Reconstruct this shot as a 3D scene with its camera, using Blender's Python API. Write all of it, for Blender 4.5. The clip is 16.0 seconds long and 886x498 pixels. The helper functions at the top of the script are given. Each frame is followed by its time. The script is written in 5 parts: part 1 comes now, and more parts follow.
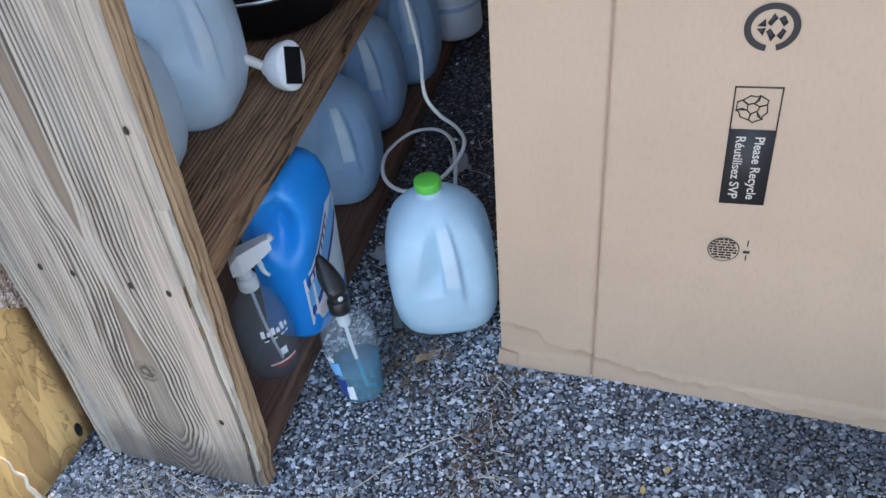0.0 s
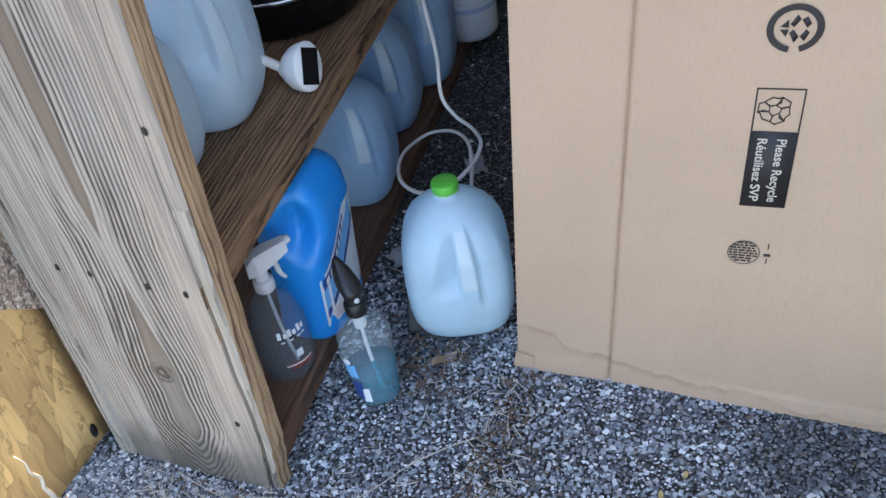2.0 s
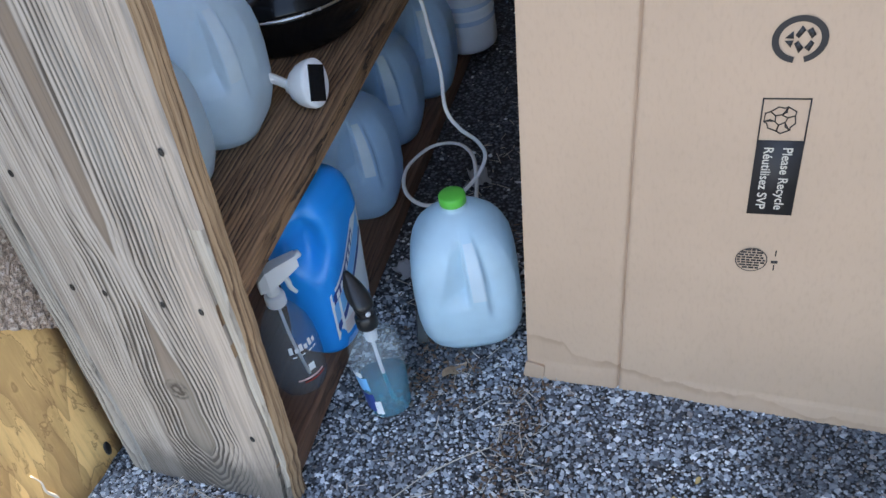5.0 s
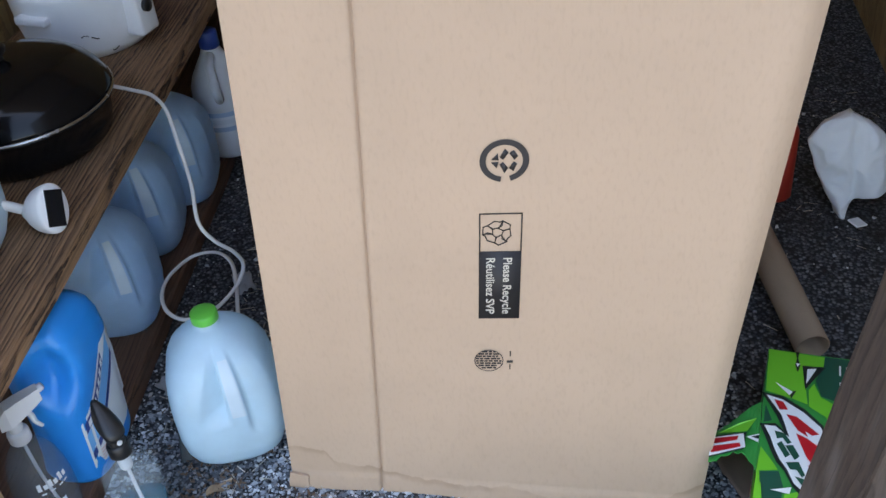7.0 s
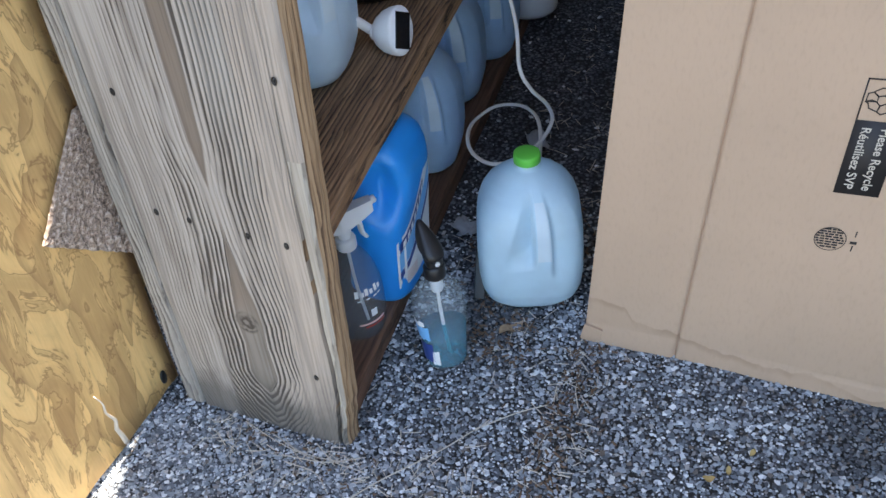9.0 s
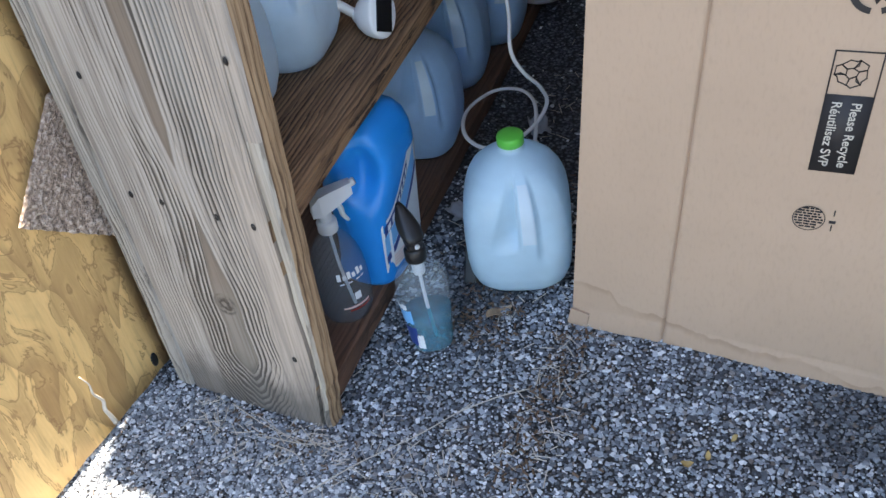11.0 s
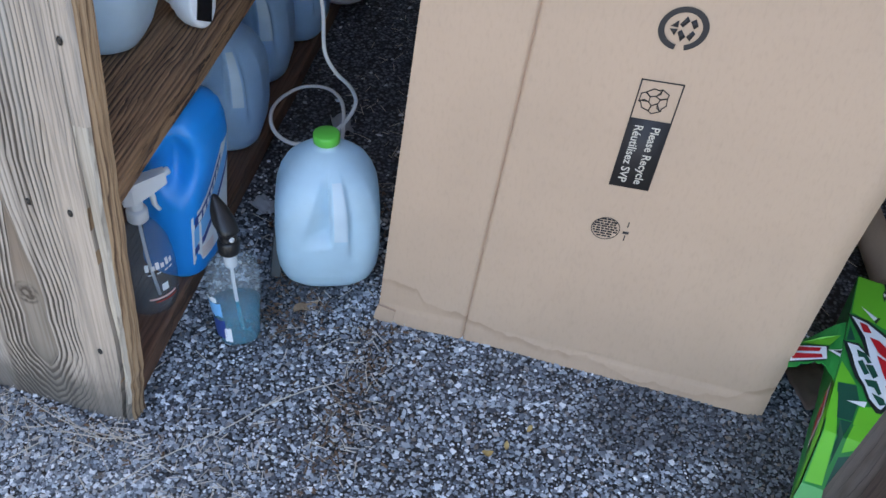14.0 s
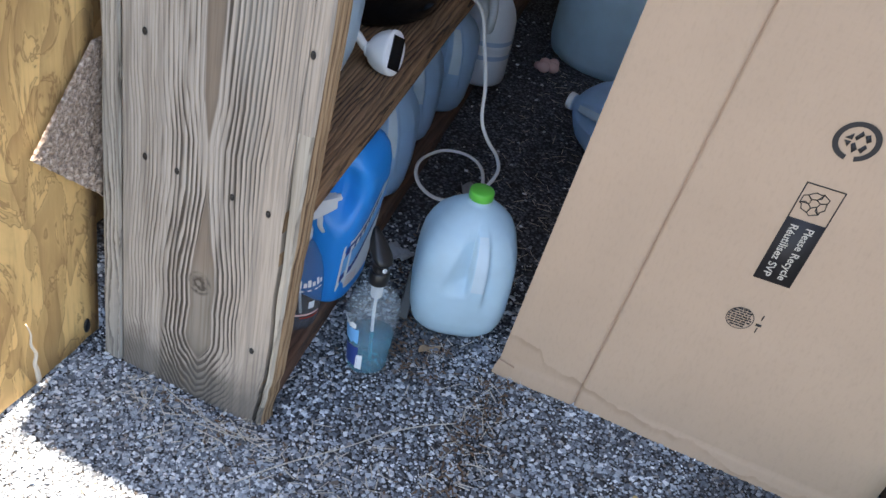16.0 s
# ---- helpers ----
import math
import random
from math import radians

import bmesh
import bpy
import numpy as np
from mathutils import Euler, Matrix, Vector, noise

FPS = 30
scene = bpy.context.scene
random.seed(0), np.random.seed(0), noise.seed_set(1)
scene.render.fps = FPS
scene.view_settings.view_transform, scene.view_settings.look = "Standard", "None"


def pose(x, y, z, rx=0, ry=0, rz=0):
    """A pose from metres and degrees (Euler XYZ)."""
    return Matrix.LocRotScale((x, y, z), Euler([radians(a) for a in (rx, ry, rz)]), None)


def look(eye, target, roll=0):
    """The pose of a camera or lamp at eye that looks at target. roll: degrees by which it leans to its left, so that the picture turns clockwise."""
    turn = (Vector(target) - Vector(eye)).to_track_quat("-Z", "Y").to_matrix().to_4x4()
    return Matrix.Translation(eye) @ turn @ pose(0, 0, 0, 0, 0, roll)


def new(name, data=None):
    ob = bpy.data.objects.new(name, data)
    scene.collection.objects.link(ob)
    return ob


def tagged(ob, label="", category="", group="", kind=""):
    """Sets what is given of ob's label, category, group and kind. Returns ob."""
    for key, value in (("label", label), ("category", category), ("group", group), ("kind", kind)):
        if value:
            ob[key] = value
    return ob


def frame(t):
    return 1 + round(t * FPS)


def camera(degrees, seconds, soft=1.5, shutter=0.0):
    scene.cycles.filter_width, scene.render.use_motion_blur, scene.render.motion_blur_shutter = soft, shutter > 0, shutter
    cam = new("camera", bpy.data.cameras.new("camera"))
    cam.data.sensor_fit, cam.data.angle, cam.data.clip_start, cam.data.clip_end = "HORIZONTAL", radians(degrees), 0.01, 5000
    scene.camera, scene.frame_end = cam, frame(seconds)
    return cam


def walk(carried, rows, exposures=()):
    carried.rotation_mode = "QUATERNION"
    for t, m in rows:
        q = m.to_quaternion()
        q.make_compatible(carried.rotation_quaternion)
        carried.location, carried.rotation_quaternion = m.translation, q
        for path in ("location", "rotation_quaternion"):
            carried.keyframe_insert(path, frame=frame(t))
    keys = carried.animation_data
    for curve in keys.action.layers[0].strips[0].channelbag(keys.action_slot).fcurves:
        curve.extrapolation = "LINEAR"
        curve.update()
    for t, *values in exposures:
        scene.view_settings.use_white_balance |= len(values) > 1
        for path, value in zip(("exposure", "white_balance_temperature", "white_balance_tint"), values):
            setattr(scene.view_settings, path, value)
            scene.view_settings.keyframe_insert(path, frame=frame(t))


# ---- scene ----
cam = camera(47.7, 16.0)
PATH = [
    (0, (0.402, -0.987, 1.137), (-0.261, 0.397, -0.146), -10.2),
    (0.5, (0.395, -0.988, 1.136), (-0.268, 0.397, -0.145), -10.2),
    (1, (0.393, -0.99, 1.134), (-0.275, 0.397, -0.143), -10.2),
    (1.5, (0.391, -0.988, 1.134), (-0.283, 0.396, -0.142), -10.2),
    (2, (0.392, -0.985, 1.134), (-0.292, 0.394, -0.143), -10.5),
    (2.5, (0.39, -0.984, 1.137), (-0.299, 0.389, -0.144), -10.7),
    (3, (0.386, -0.986, 1.142), (-0.313, 0.381, -0.14), -10.8),
    (3.2, (0.384, -0.986, 1.142), (-0.321, 0.379, -0.138), -11.0),
    (5.3, (0.375, -0.999, 1.151), (-0.281, 0.411, -0.107), -11.3),
    (5.5, (0.395, -0.992, 1.145), (-0.234, 0.441, -0.1), -10.8),
    (6, (0.462, -0.954, 1.17), (-0.102, 0.505, -0.076), -10.9),
    (6.5, (0.476, -0.943, 1.183), (0.062, 0.581, -0.045), -8.7),
    (7, (0.468, -0.961, 1.203), (0.144, 0.604, 0.001), -6.3),
    (7.5, (0.402, -1.0, 1.199), (-0.021, 0.527, -0.022), -6.3),
    (8, (0.281, -1.035, 1.159), (-0.249, 0.419, -0.108), -7.1),
    (8.5, (0.26, -1.069, 1.15), (-0.348, 0.333, -0.141), -6.1),
    (10.8, (0.38, -1.02, 1.132), (-0.37, 0.259, -0.21), -9.8),
    (11, (0.385, -1.025, 1.12), (-0.379, 0.287, -0.183), -9.6),
    (11.5, (0.393, -0.986, 1.156), (-0.415, 0.388, -0.052), -9.5),
    (12, (0.385, -0.983, 1.159), (-0.41, 0.388, -0.06), -9.2),
    (12.5, (0.337, -1.009, 1.146), (-0.374, 0.357, -0.13), -7.3),
    (13, (0.314, -1.032, 1.136), (-0.321, 0.343, -0.171), -5.4),
    (13.5, (0.311, -1.054, 1.138), (-0.189, 0.36, -0.185), -1.4),
    (14, (0.309, -1.08, 1.152), (0.013, 0.388, -0.174), 5.0),
    (14.5, (0.25, -1.17, 1.128), (0.178, 0.386, -0.126), 11.3),
    (15, (0.245, -1.205, 1.134), (0.172, 0.377, -0.088), 14.0),
    (15.5, (0.243, -1.212, 1.142), (0.004, 0.369, -0.059), 14.3),
    (16, (0.17, -1.253, 1.124), (-0.221, 0.325, -0.04), 13.2),
]
walk(cam, [(t, look(eye, target, roll)) for t, eye, target, roll in PATH], [(0, 3.0, 7050, 11), (3.2, 2.98, 7050, 11), (5.5, 2.92, 7150, 11), (7, 3.08, 7500, 12), (7.5, 3.06, 7400, 12), (8, 3.04, 7250, 12), (8.5, 2.82, 7250, 11), (11, 2.82, 7200, 11), (12.5, 2.81, 7100, 11), (13.5, 2.78, 6850, 10), (14.5, 3.02, 7250, 14), (15.4, 3.15, 7400, 15), (16, 2.76, 7450, 13)])
# ---------------------------------------------------------------- light
world = bpy.data.worlds.new("world")
scene.world = world
world.use_nodes = True
wn, wl = world.node_tree.nodes, world.node_tree.links
sky = wn.new("ShaderNodeTexSky")
sky.sky_type = "NISHITA"
sky.sun_disc = False
sky.sun_elevation = radians(72)
sky.sun_rotation = radians(0)
wl.new(sky.outputs["Color"], wn["Background"].inputs["Color"])
wn["Background"].inputs["Strength"].default_value = 0.12
sun = new("sun", bpy.data.lights.new("sun", "SUN"))
sun.data.energy, sun.data.angle, sun.data.color = 5.0, radians(0.5), (1.0, 0.95, 0.88)
SUN_AT = Vector((0.003, 0.097, 0.995))
sun.matrix_world = look(SUN_AT * 10, (0, 0, 0))


# ---------------------------------------------------------------- material nodes
class Nodes:
    """A node material with short ways to add and link nodes."""

    def __init__(self, name):
        self.mat = bpy.data.materials.new(name)
        self.mat.use_nodes = True
        self.tree = self.mat.node_tree
        self.bsdf = self.tree.nodes["Principled BSDF"]
        self.obj = self.tree.nodes.new("ShaderNodeTexCoord").outputs["Object"]

    def put(self, sock, value):
        if isinstance(value, bpy.types.NodeSocket):
            self.tree.links.new(value, sock)
        elif sock.type == "RGBA" and len(value) == 3:
            sock.default_value = (*value, 1)
        else:
            sock.default_value = value

    def node(self, kind, out=0, **inputs):
        n = self.tree.nodes.new(kind)
        for k, v in inputs.items():
            self.put(n.inputs[k], v)
        return n.outputs[out]

    def math(self, op, a, b=0.0, c=0.0):
        n = self.tree.nodes.new("ShaderNodeMath")
        n.operation = op
        for i, v in enumerate((a, b, c)):
            self.put(n.inputs[i], v)
        return n.outputs[0]

    def xyz(self, vec=None):
        n = self.tree.nodes.new("ShaderNodeSeparateXYZ")
        self.put(n.inputs[0], vec or self.obj)
        return n.outputs

    def scaled(self, s, vec=None):
        n = self.tree.nodes.new("ShaderNodeVectorMath")
        n.operation = "MULTIPLY"
        self.put(n.inputs[0], vec or self.obj)
        n.inputs[1].default_value = s
        return n.outputs[0]

    def noise(self, scale, detail=3.0, stretch=(1, 1, 1), rough=0.55, distort=0.0):
        n = self.tree.nodes.new("ShaderNodeTexNoise")
        self.put(n.inputs["Vector"], self.scaled(stretch))
        n.inputs["Scale"].default_value = scale
        n.inputs["Detail"].default_value = detail
        n.inputs["Roughness"].default_value = rough
        n.inputs["Distortion"].default_value = distort
        return n.outputs["Fac"]

    def voronoi(self, scale, feature="F1", out="Distance", stretch=(1, 1, 1)):
        n = self.tree.nodes.new("ShaderNodeTexVoronoi")
        n.feature = feature
        self.put(n.inputs["Vector"], self.scaled(stretch))
        n.inputs["Scale"].default_value = scale
        return n.outputs[out]

    def ramp(self, fac, *stops):
        n = self.tree.nodes.new("ShaderNodeValToRGB")
        self.put(n.inputs[0], fac)
        e = n.color_ramp.elements
        while len(e) < len(stops):
            e.new(0.5)
        for i, (p, c) in enumerate(stops):
            e[i].position = p
            e[i].color = (*c, 1) if len(c) == 3 else c
        return n.outputs["Color"]

    def span(self, v, lo, hi):
        n = self.tree.nodes.new("ShaderNodeMapRange")
        n.interpolation_type = "SMOOTHSTEP"
        self.put(n.inputs[0], v)
        n.inputs[1].default_value, n.inputs[2].default_value = lo, hi
        return n.outputs[0]

    def mix(self, fac, a, b, blend="MIX"):
        n = self.tree.nodes.new("ShaderNodeMix")
        n.data_type, n.blend_type = "RGBA", blend
        self.put(n.inputs[0], fac)
        self.put(n.inputs[6], a)
        self.put(n.inputs[7], b)
        return n.outputs[2]

    def bump(self, height, strength=0.4, distance=0.002):
        self.put(self.bsdf.inputs["Normal"], self.node("ShaderNodeBump", Height=height, Strength=strength, Distance=distance))

    def done(self, color=None, rough=0.6, **more):
        if color is not None:
            self.put(self.bsdf.inputs["Base Color"], color)
        self.put(self.bsdf.inputs["Roughness"], rough)
        for k, v in more.items():
            self.put(self.bsdf.inputs[k.replace("_", " ")], v)
        return self.mat


def wood(name, across, along, light, mid, dark, spacing=0.0065, centre=0.0, depth0=0.02, slope=0.05, knots=(), streak=None, relief=0.0016, silver=0.0, hairs=0.35, bite=1.0):
    """Sawn softwood: growth rings cut by the board's face, so that arches and straight grain both show."""
    g = Nodes(name)
    p = g.xyz()
    u, v = p["XYZ".index(across)], p["XYZ".index(along)]
    st = [1, 1, 1]
    st["XYZ".index(along)] = 0.16
    wob = g.math("MULTIPLY", g.math("SUBTRACT", g.noise(9, 2, tuple(st)), 0.5), 0.07)
    fine = g.math("MULTIPLY", g.math("SUBTRACT", g.noise(55, 4, tuple(st), 0.65), 0.5), 0.009)
    du = g.math("ADD", g.math("SUBTRACT", u, centre), wob)
    d = g.math("ADD", g.math("MULTIPLY_ADD", v, slope, depth0), fine)
    pull = None
    for ku, kv, ru, rv, amount in knots:
        e = g.math("ADD", g.math("POWER", g.math("DIVIDE", g.math("SUBTRACT", u, ku), ru), 2.0), g.math("POWER", g.math("DIVIDE", g.math("SUBTRACT", v, kv), rv), 2.0))
        hill = g.math("EXPONENT", g.math("MULTIPLY", e, -1.0))
        d = g.math("ADD", d, g.math("MULTIPLY", hill, amount))
        if amount < -0.04:
            pull = hill
    r = g.math("SQRT", g.math("ADD", g.math("MULTIPLY", du, du), g.math("MULTIPLY", d, d)))
    uneven = g.math("MULTIPLY", g.math("SUBTRACT", g.noise(38, 1, tuple(0.25 * c for c in st)), 0.5), 0.020)
    ring = g.math("FRACT", g.math("DIVIDE", g.math("ADD", g.math("ADD", r, fine), uneven), spacing))
    late = g.math("MULTIPLY", g.math("POWER", ring, 2.6), g.span(g.math("SUBTRACT", 1.0, ring), 0.0, 0.12))
    worn = g.math("MULTIPLY_ADD", g.span(g.noise(26, 3, tuple(st)), 0.35, 0.65), 0.85, 0.45)
    late = g.math("MINIMUM", g.math("MULTIPLY", g.math("MULTIPLY", late, worn), bite), 1.0)
    hair = [260, 260, 260]
    hair["XYZ".index(along)] = 5
    fibre = g.noise(1.0, 3, tuple(hair))
    blotch = g.noise(7, 4, tuple(st), 0.6)
    col = g.ramp(late, (0.0, light), (0.5, mid), (1.0, dark))
    col = g.mix(g.math("MULTIPLY", g.span(fibre, 0.42, 0.66), hairs), col, dark)
    col = g.mix(g.math("MULTIPLY", g.span(blotch, 0.45, 0.75), 0.35), col, mid)
    if streak:
        s = g.math("MULTIPLY", g.span(du, -0.016, -0.004), g.math("SUBTRACT", 1.0, g.span(du, 0.004, 0.016)))
        s = g.math("MULTIPLY", s, g.math("MULTIPLY", g.span(v, 0.16, 0.30), g.span(g.noise(6, 3, tuple(st)), 0.38, 0.52)))
        col = g.mix(g.math("MULTIPLY", s, 0.9), col, streak)
    if pull is not None:
        col = g.mix(g.math("MULTIPLY", g.span(pull, 0.72, 0.95), 0.6), col, dark)
    if silver:
        col = g.mix(g.math("MULTIPLY", g.span(g.noise(14, 3, tuple(st)), 0.5, 0.7), silver), col, (0.52, 0.51, 0.49))
    h = g.math("ADD", g.math("MULTIPLY", late, -0.8), g.math("MULTIPLY", fibre, 0.6))
    g.bump(h, 0.8, relief)
    return g.done(col, 0.82)


def heart_board(name, light, mid, dark, brown):
    """A flat-sawn board face: straight dark lines that part round a brown heart with one knot, and arches at the foot."""
    g = Nodes(name)
    u, _, v = g.xyz()
    st = (1, 1, 0.16)
    half = g.ramp(g.math("DIVIDE", v, 0.8), *[(z / 0.8, (w / 0.03,) * 3) for z, w in ((0.05, 0.023), (0.09, 0.026), (0.155, 0.020), (0.20, 0.024), (0.235, 0.021), (0.28, 0.012), (0.35, 0.002), (0.43, 0.001), (0.50, 0.012), (0.62, 0.016))])
    half = g.math("MULTIPLY", g.xyz(half)[0], 0.03)
    wob = g.math("MULTIPLY", g.math("SUBTRACT", g.noise(9, 2, (1, 1, 0.3)), 0.5), 0.016)
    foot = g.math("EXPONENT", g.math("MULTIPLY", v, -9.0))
    ripple = g.math("MULTIPLY", g.math("MULTIPLY", g.math("SUBTRACT", g.noise(26, 2, (1, 1, 0.7)), 0.5), 0.016), foot)
    fine = g.math("MULTIPLY", g.math("SUBTRACT", g.noise(70, 3, st), 0.5), 0.0028)
    du = g.math("ADD", g.math("ADD", g.math("ADD", g.math("SUBTRACT", u, -0.399), wob), ripple), fine)
    au = g.math("ABSOLUTE", du)
    below = g.math("MULTIPLY", g.math("MAXIMUM", g.math("SUBTRACT", 0.10, v), 0.0), 0.55)
    r = g.math("POWER", g.math("ADD", g.math("POWER", au, 1.5), g.math("POWER", below, 1.5)), 1 / 1.5)
    q = g.math("SUBTRACT", r, g.math("MULTIPLY", half, g.math("EXPONENT", g.math("MULTIPLY", au, -7.0))))
    uneven = g.math("MULTIPLY", g.math("SUBTRACT", g.noise(45, 1, (1, 1, 0.05)), 0.5), 0.012)
    coord = g.math("ADD", g.math("ADD", q, uneven), g.math("MULTIPLY", g.math("MULTIPLY", q, q), 2.2))
    ring = g.math("FRACT", g.math("DIVIDE", coord, 0.0088))
    late = g.math("MULTIPLY", g.math("POWER", ring, 2.2), g.span(g.math("SUBTRACT", 1.0, ring), 0.0, 0.14))
    near = g.math("SUBTRACT", 1.12, g.math("MULTIPLY", g.span(au, 0.035, 0.105), 0.82))
    patchy = g.math("MULTIPLY_ADD", g.span(g.noise(20, 3, st), 0.36, 0.64), 1.0, 0.25)
    late = g.math("MINIMUM", g.math("MULTIPLY", g.math("MULTIPLY", late, near), g.math("MULTIPLY", patchy, g.math("MULTIPLY_ADD", foot, 1.1, 1.75))), 1.0)
    outside = g.span(q, -0.003, 0.0015)
    late = g.math("MULTIPLY", late, outside)
    fibre = g.noise(1.0, 3, (300, 300, 6))
    tone = g.mix(g.span(du, -0.02, 0.09), light, (light[0] * 0.97, light[1] * 0.90, light[2] * 0.84))
    tone = g.mix(g.math("MULTIPLY", g.span(g.noise(7, 4, st, 0.6), 0.42, 0.68), 0.7), tone, mid)
    streaks = g.span(g.noise(60, 4, (1, 1, 0.035), 0.6), 0.46, 0.66)
    tone = g.mix(g.math("MULTIPLY", streaks, 0.6), tone, tuple(0.8 * c for c in mid))
    col = g.mix(g.span(late, 0.05, 0.45), tone, mid)
    col = g.mix(g.span(late, 0.26, 0.80), col, dark)
    # heart: brown along the middle, greyer under the knot, a dark rim
    rim = g.math("MULTIPLY", g.span(q, -0.010, -0.002), g.math("SUBTRACT", 1.0, outside))
    core = g.mix(g.span(v, 0.19, 0.26), (brown[0] * 1.12, brown[1] * 1.32, brown[2] * 1.50), brown)
    core = g.mix(g.math("MULTIPLY", rim, 0.7), core, tuple(0.55 * c for c in brown))
    col = g.mix(g.math("MULTIPLY", g.math("SUBTRACT", 1.0, outside), 0.85), col, core)
    e = g.math("ADD", g.math("POWER", g.math("DIVIDE", g.math("ADD", u, 0.402), 0.019), 2.0), g.math("POWER", g.math("DIVIDE", g.math("SUBTRACT", v, 0.20), 0.021), 2.0))
    swirl = g.math("SINE", g.math("ADD", g.math("MULTIPLY", g.math("SQRT", e), 9.0), g.math("MULTIPLY", g.noise(90, 3), 9.0)))
    knot = g.math("MULTIPLY", g.math("SUBTRACT", 1.0, g.span(e, 0.55, 1.15)), g.math("MULTIPLY_ADD", swirl, 0.4, 0.55))
    col = g.mix(knot, col, tuple(0.28 * c for c in brown))
    col = g.mix(g.math("MULTIPLY", g.span(fibre, 0.45, 0.68), 0.34), col, dark)
    col = g.mix(g.math("MULTIPLY", g.span(g.noise(14, 3, st), 0.5, 0.7), 0.28), col, (0.48, 0.455, 0.41))
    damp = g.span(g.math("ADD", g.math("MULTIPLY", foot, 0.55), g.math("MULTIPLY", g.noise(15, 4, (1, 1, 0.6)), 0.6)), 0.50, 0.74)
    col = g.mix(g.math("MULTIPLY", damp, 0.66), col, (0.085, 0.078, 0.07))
    g.bump(g.math("ADD", g.math("MULTIPLY", late, -0.8), g.math("MULTIPLY", fibre, 0.5)), 0.8, 0.0016)
    return g.done(col, 0.82)


def plain(name, color, rough=0.5, grain=0.06, scale=30.0, **more):
    """A moulded or painted surface with faint scuffs and dirt."""
    g = Nodes(name)
    n = g.noise(scale, 4)
    dirt = g.span(g.noise(scale * 0.25, 5, rough=0.7), 0.55, 0.8)
    dim = tuple(c * 0.72 for c in color)
    col = g.mix(g.math("MULTIPLY", dirt, min(1.0, grain * 6)), color, dim)
    g.bump(n, grain, 0.0008)
    rr = g.math("MULTIPLY_ADD", n, 0.15, rough - 0.07)
    return g.done(col, rr, **more)


def milky(name, color, through_amount=0.45, rough=0.38):
    """Cloudy polyethylene: light scatters through the wall."""
    g = Nodes(name)
    n = g.noise(14, 3)
    col = g.mix(g.span(n, 0.3, 0.8), color, tuple(c * 0.9 for c in color))
    g.bump(g.noise(35, 2), 0.08, 0.002)
    g.done(col, rough, IOR=1.5)
    tr = g.node("ShaderNodeBsdfTranslucent", Color=col)
    mixed = g.node("ShaderNodeMixShader", Fac=through_amount)
    m = mixed.node
    g.tree.links.new(g.bsdf.outputs[0], m.inputs[1])
    g.tree.links.new(tr, m.inputs[2])
    g.tree.links.new(mixed, g.tree.nodes["Material Output"].inputs["Surface"])
    return g.mat


def clear(name, color, haze=0.2, film=(0.75, 0.78, 0.80)):
    """Thin clear plastic or liquid: mostly see-through with a glossy skin and a faint haze."""
    g = Nodes(name)
    g.bump(g.noise(18, 1), 0.05, 0.002)
    g.done(film, 0.1, IOR=1.45)
    seen = g.node("ShaderNodeBsdfTransparent", Color=color)
    mixed = g.node("ShaderNodeMixShader", Fac=haze)
    g.tree.links.new(seen, mixed.node.inputs[1])
    g.tree.links.new(g.bsdf.outputs[0], mixed.node.inputs[2])
    g.tree.links.new(mixed, g.tree.nodes["Material Output"].inputs["Surface"])
    return g.mat


def cardboard(name, tone, dark_patch=True):
    g = Nodes(name)
    x, y, z = g.xyz()
    flute = g.math("SINE", g.math("MULTIPLY", z, 900.0))
    fib = g.noise(220, 3, (1, 1, 0.35))
    big = g.noise(3.0, 4)
    col = g.mix(g.span(big, 0.3, 0.75), tone, tuple(c * 0.9 for c in tone))
    col = g.mix(g.math("MULTIPLY", g.span(fib, 0.45, 0.8), 0.18), col, tuple(c * 0.6 for c in tone))
    if dark_patch:
        n = g.tree.nodes.new("ShaderNodeTexNoise")
        g.put(n.inputs["Vector"], g.scaled((1, 0, 0.3)))
        n.inputs["Scale"].default_value, n.inputs["Detail"].default_value = 26.0, 5.0
        tide = g.ramp(g.math("DIVIDE", x, 0.64), *[(a / 0.64, (h / 0.1,) * 3) for a, h in ((0.0, 0.088), (0.056, 0.083), (0.068, 0.052), (0.14, 0.045), (0.22, 0.030), (0.32, 0.026), (0.42, 0.010), (0.50, 0.010), (0.55, 0.028), (0.61, 0.062))])
        edge = g.math("SUBTRACT", z, g.math("MULTIPLY_ADD", g.xyz(tide)[0], 0.1, g.math("MULTIPLY_ADD", n.outputs["Fac"], 0.034, -0.015)))
        rim = g.math("MULTIPLY", g.span(edge, -0.014, -0.0008), g.math("SUBTRACT", 1.0, g.span(edge, -0.0006, 0.0012)))
        wet = g.math("SUBTRACT", 1.0, g.span(edge, -0.002, 0.002))
        col = g.mix(g.math("MULTIPLY", wet, 0.11), col, (0.28, 0.16, 0.09))
        col = g.mix(g.math("MULTIPLY", rim, g.math("MULTIPLY_ADD", g.span(g.noise(14, 3), 0.35, 0.6), 0.30, 0.06)), col, (0.22, 0.125, 0.07))
    g.bump(g.math("ADD", g.math("MULTIPLY", flute, 0.25), fib), 0.12, 0.0008)
    return g.done(col, 0.78)


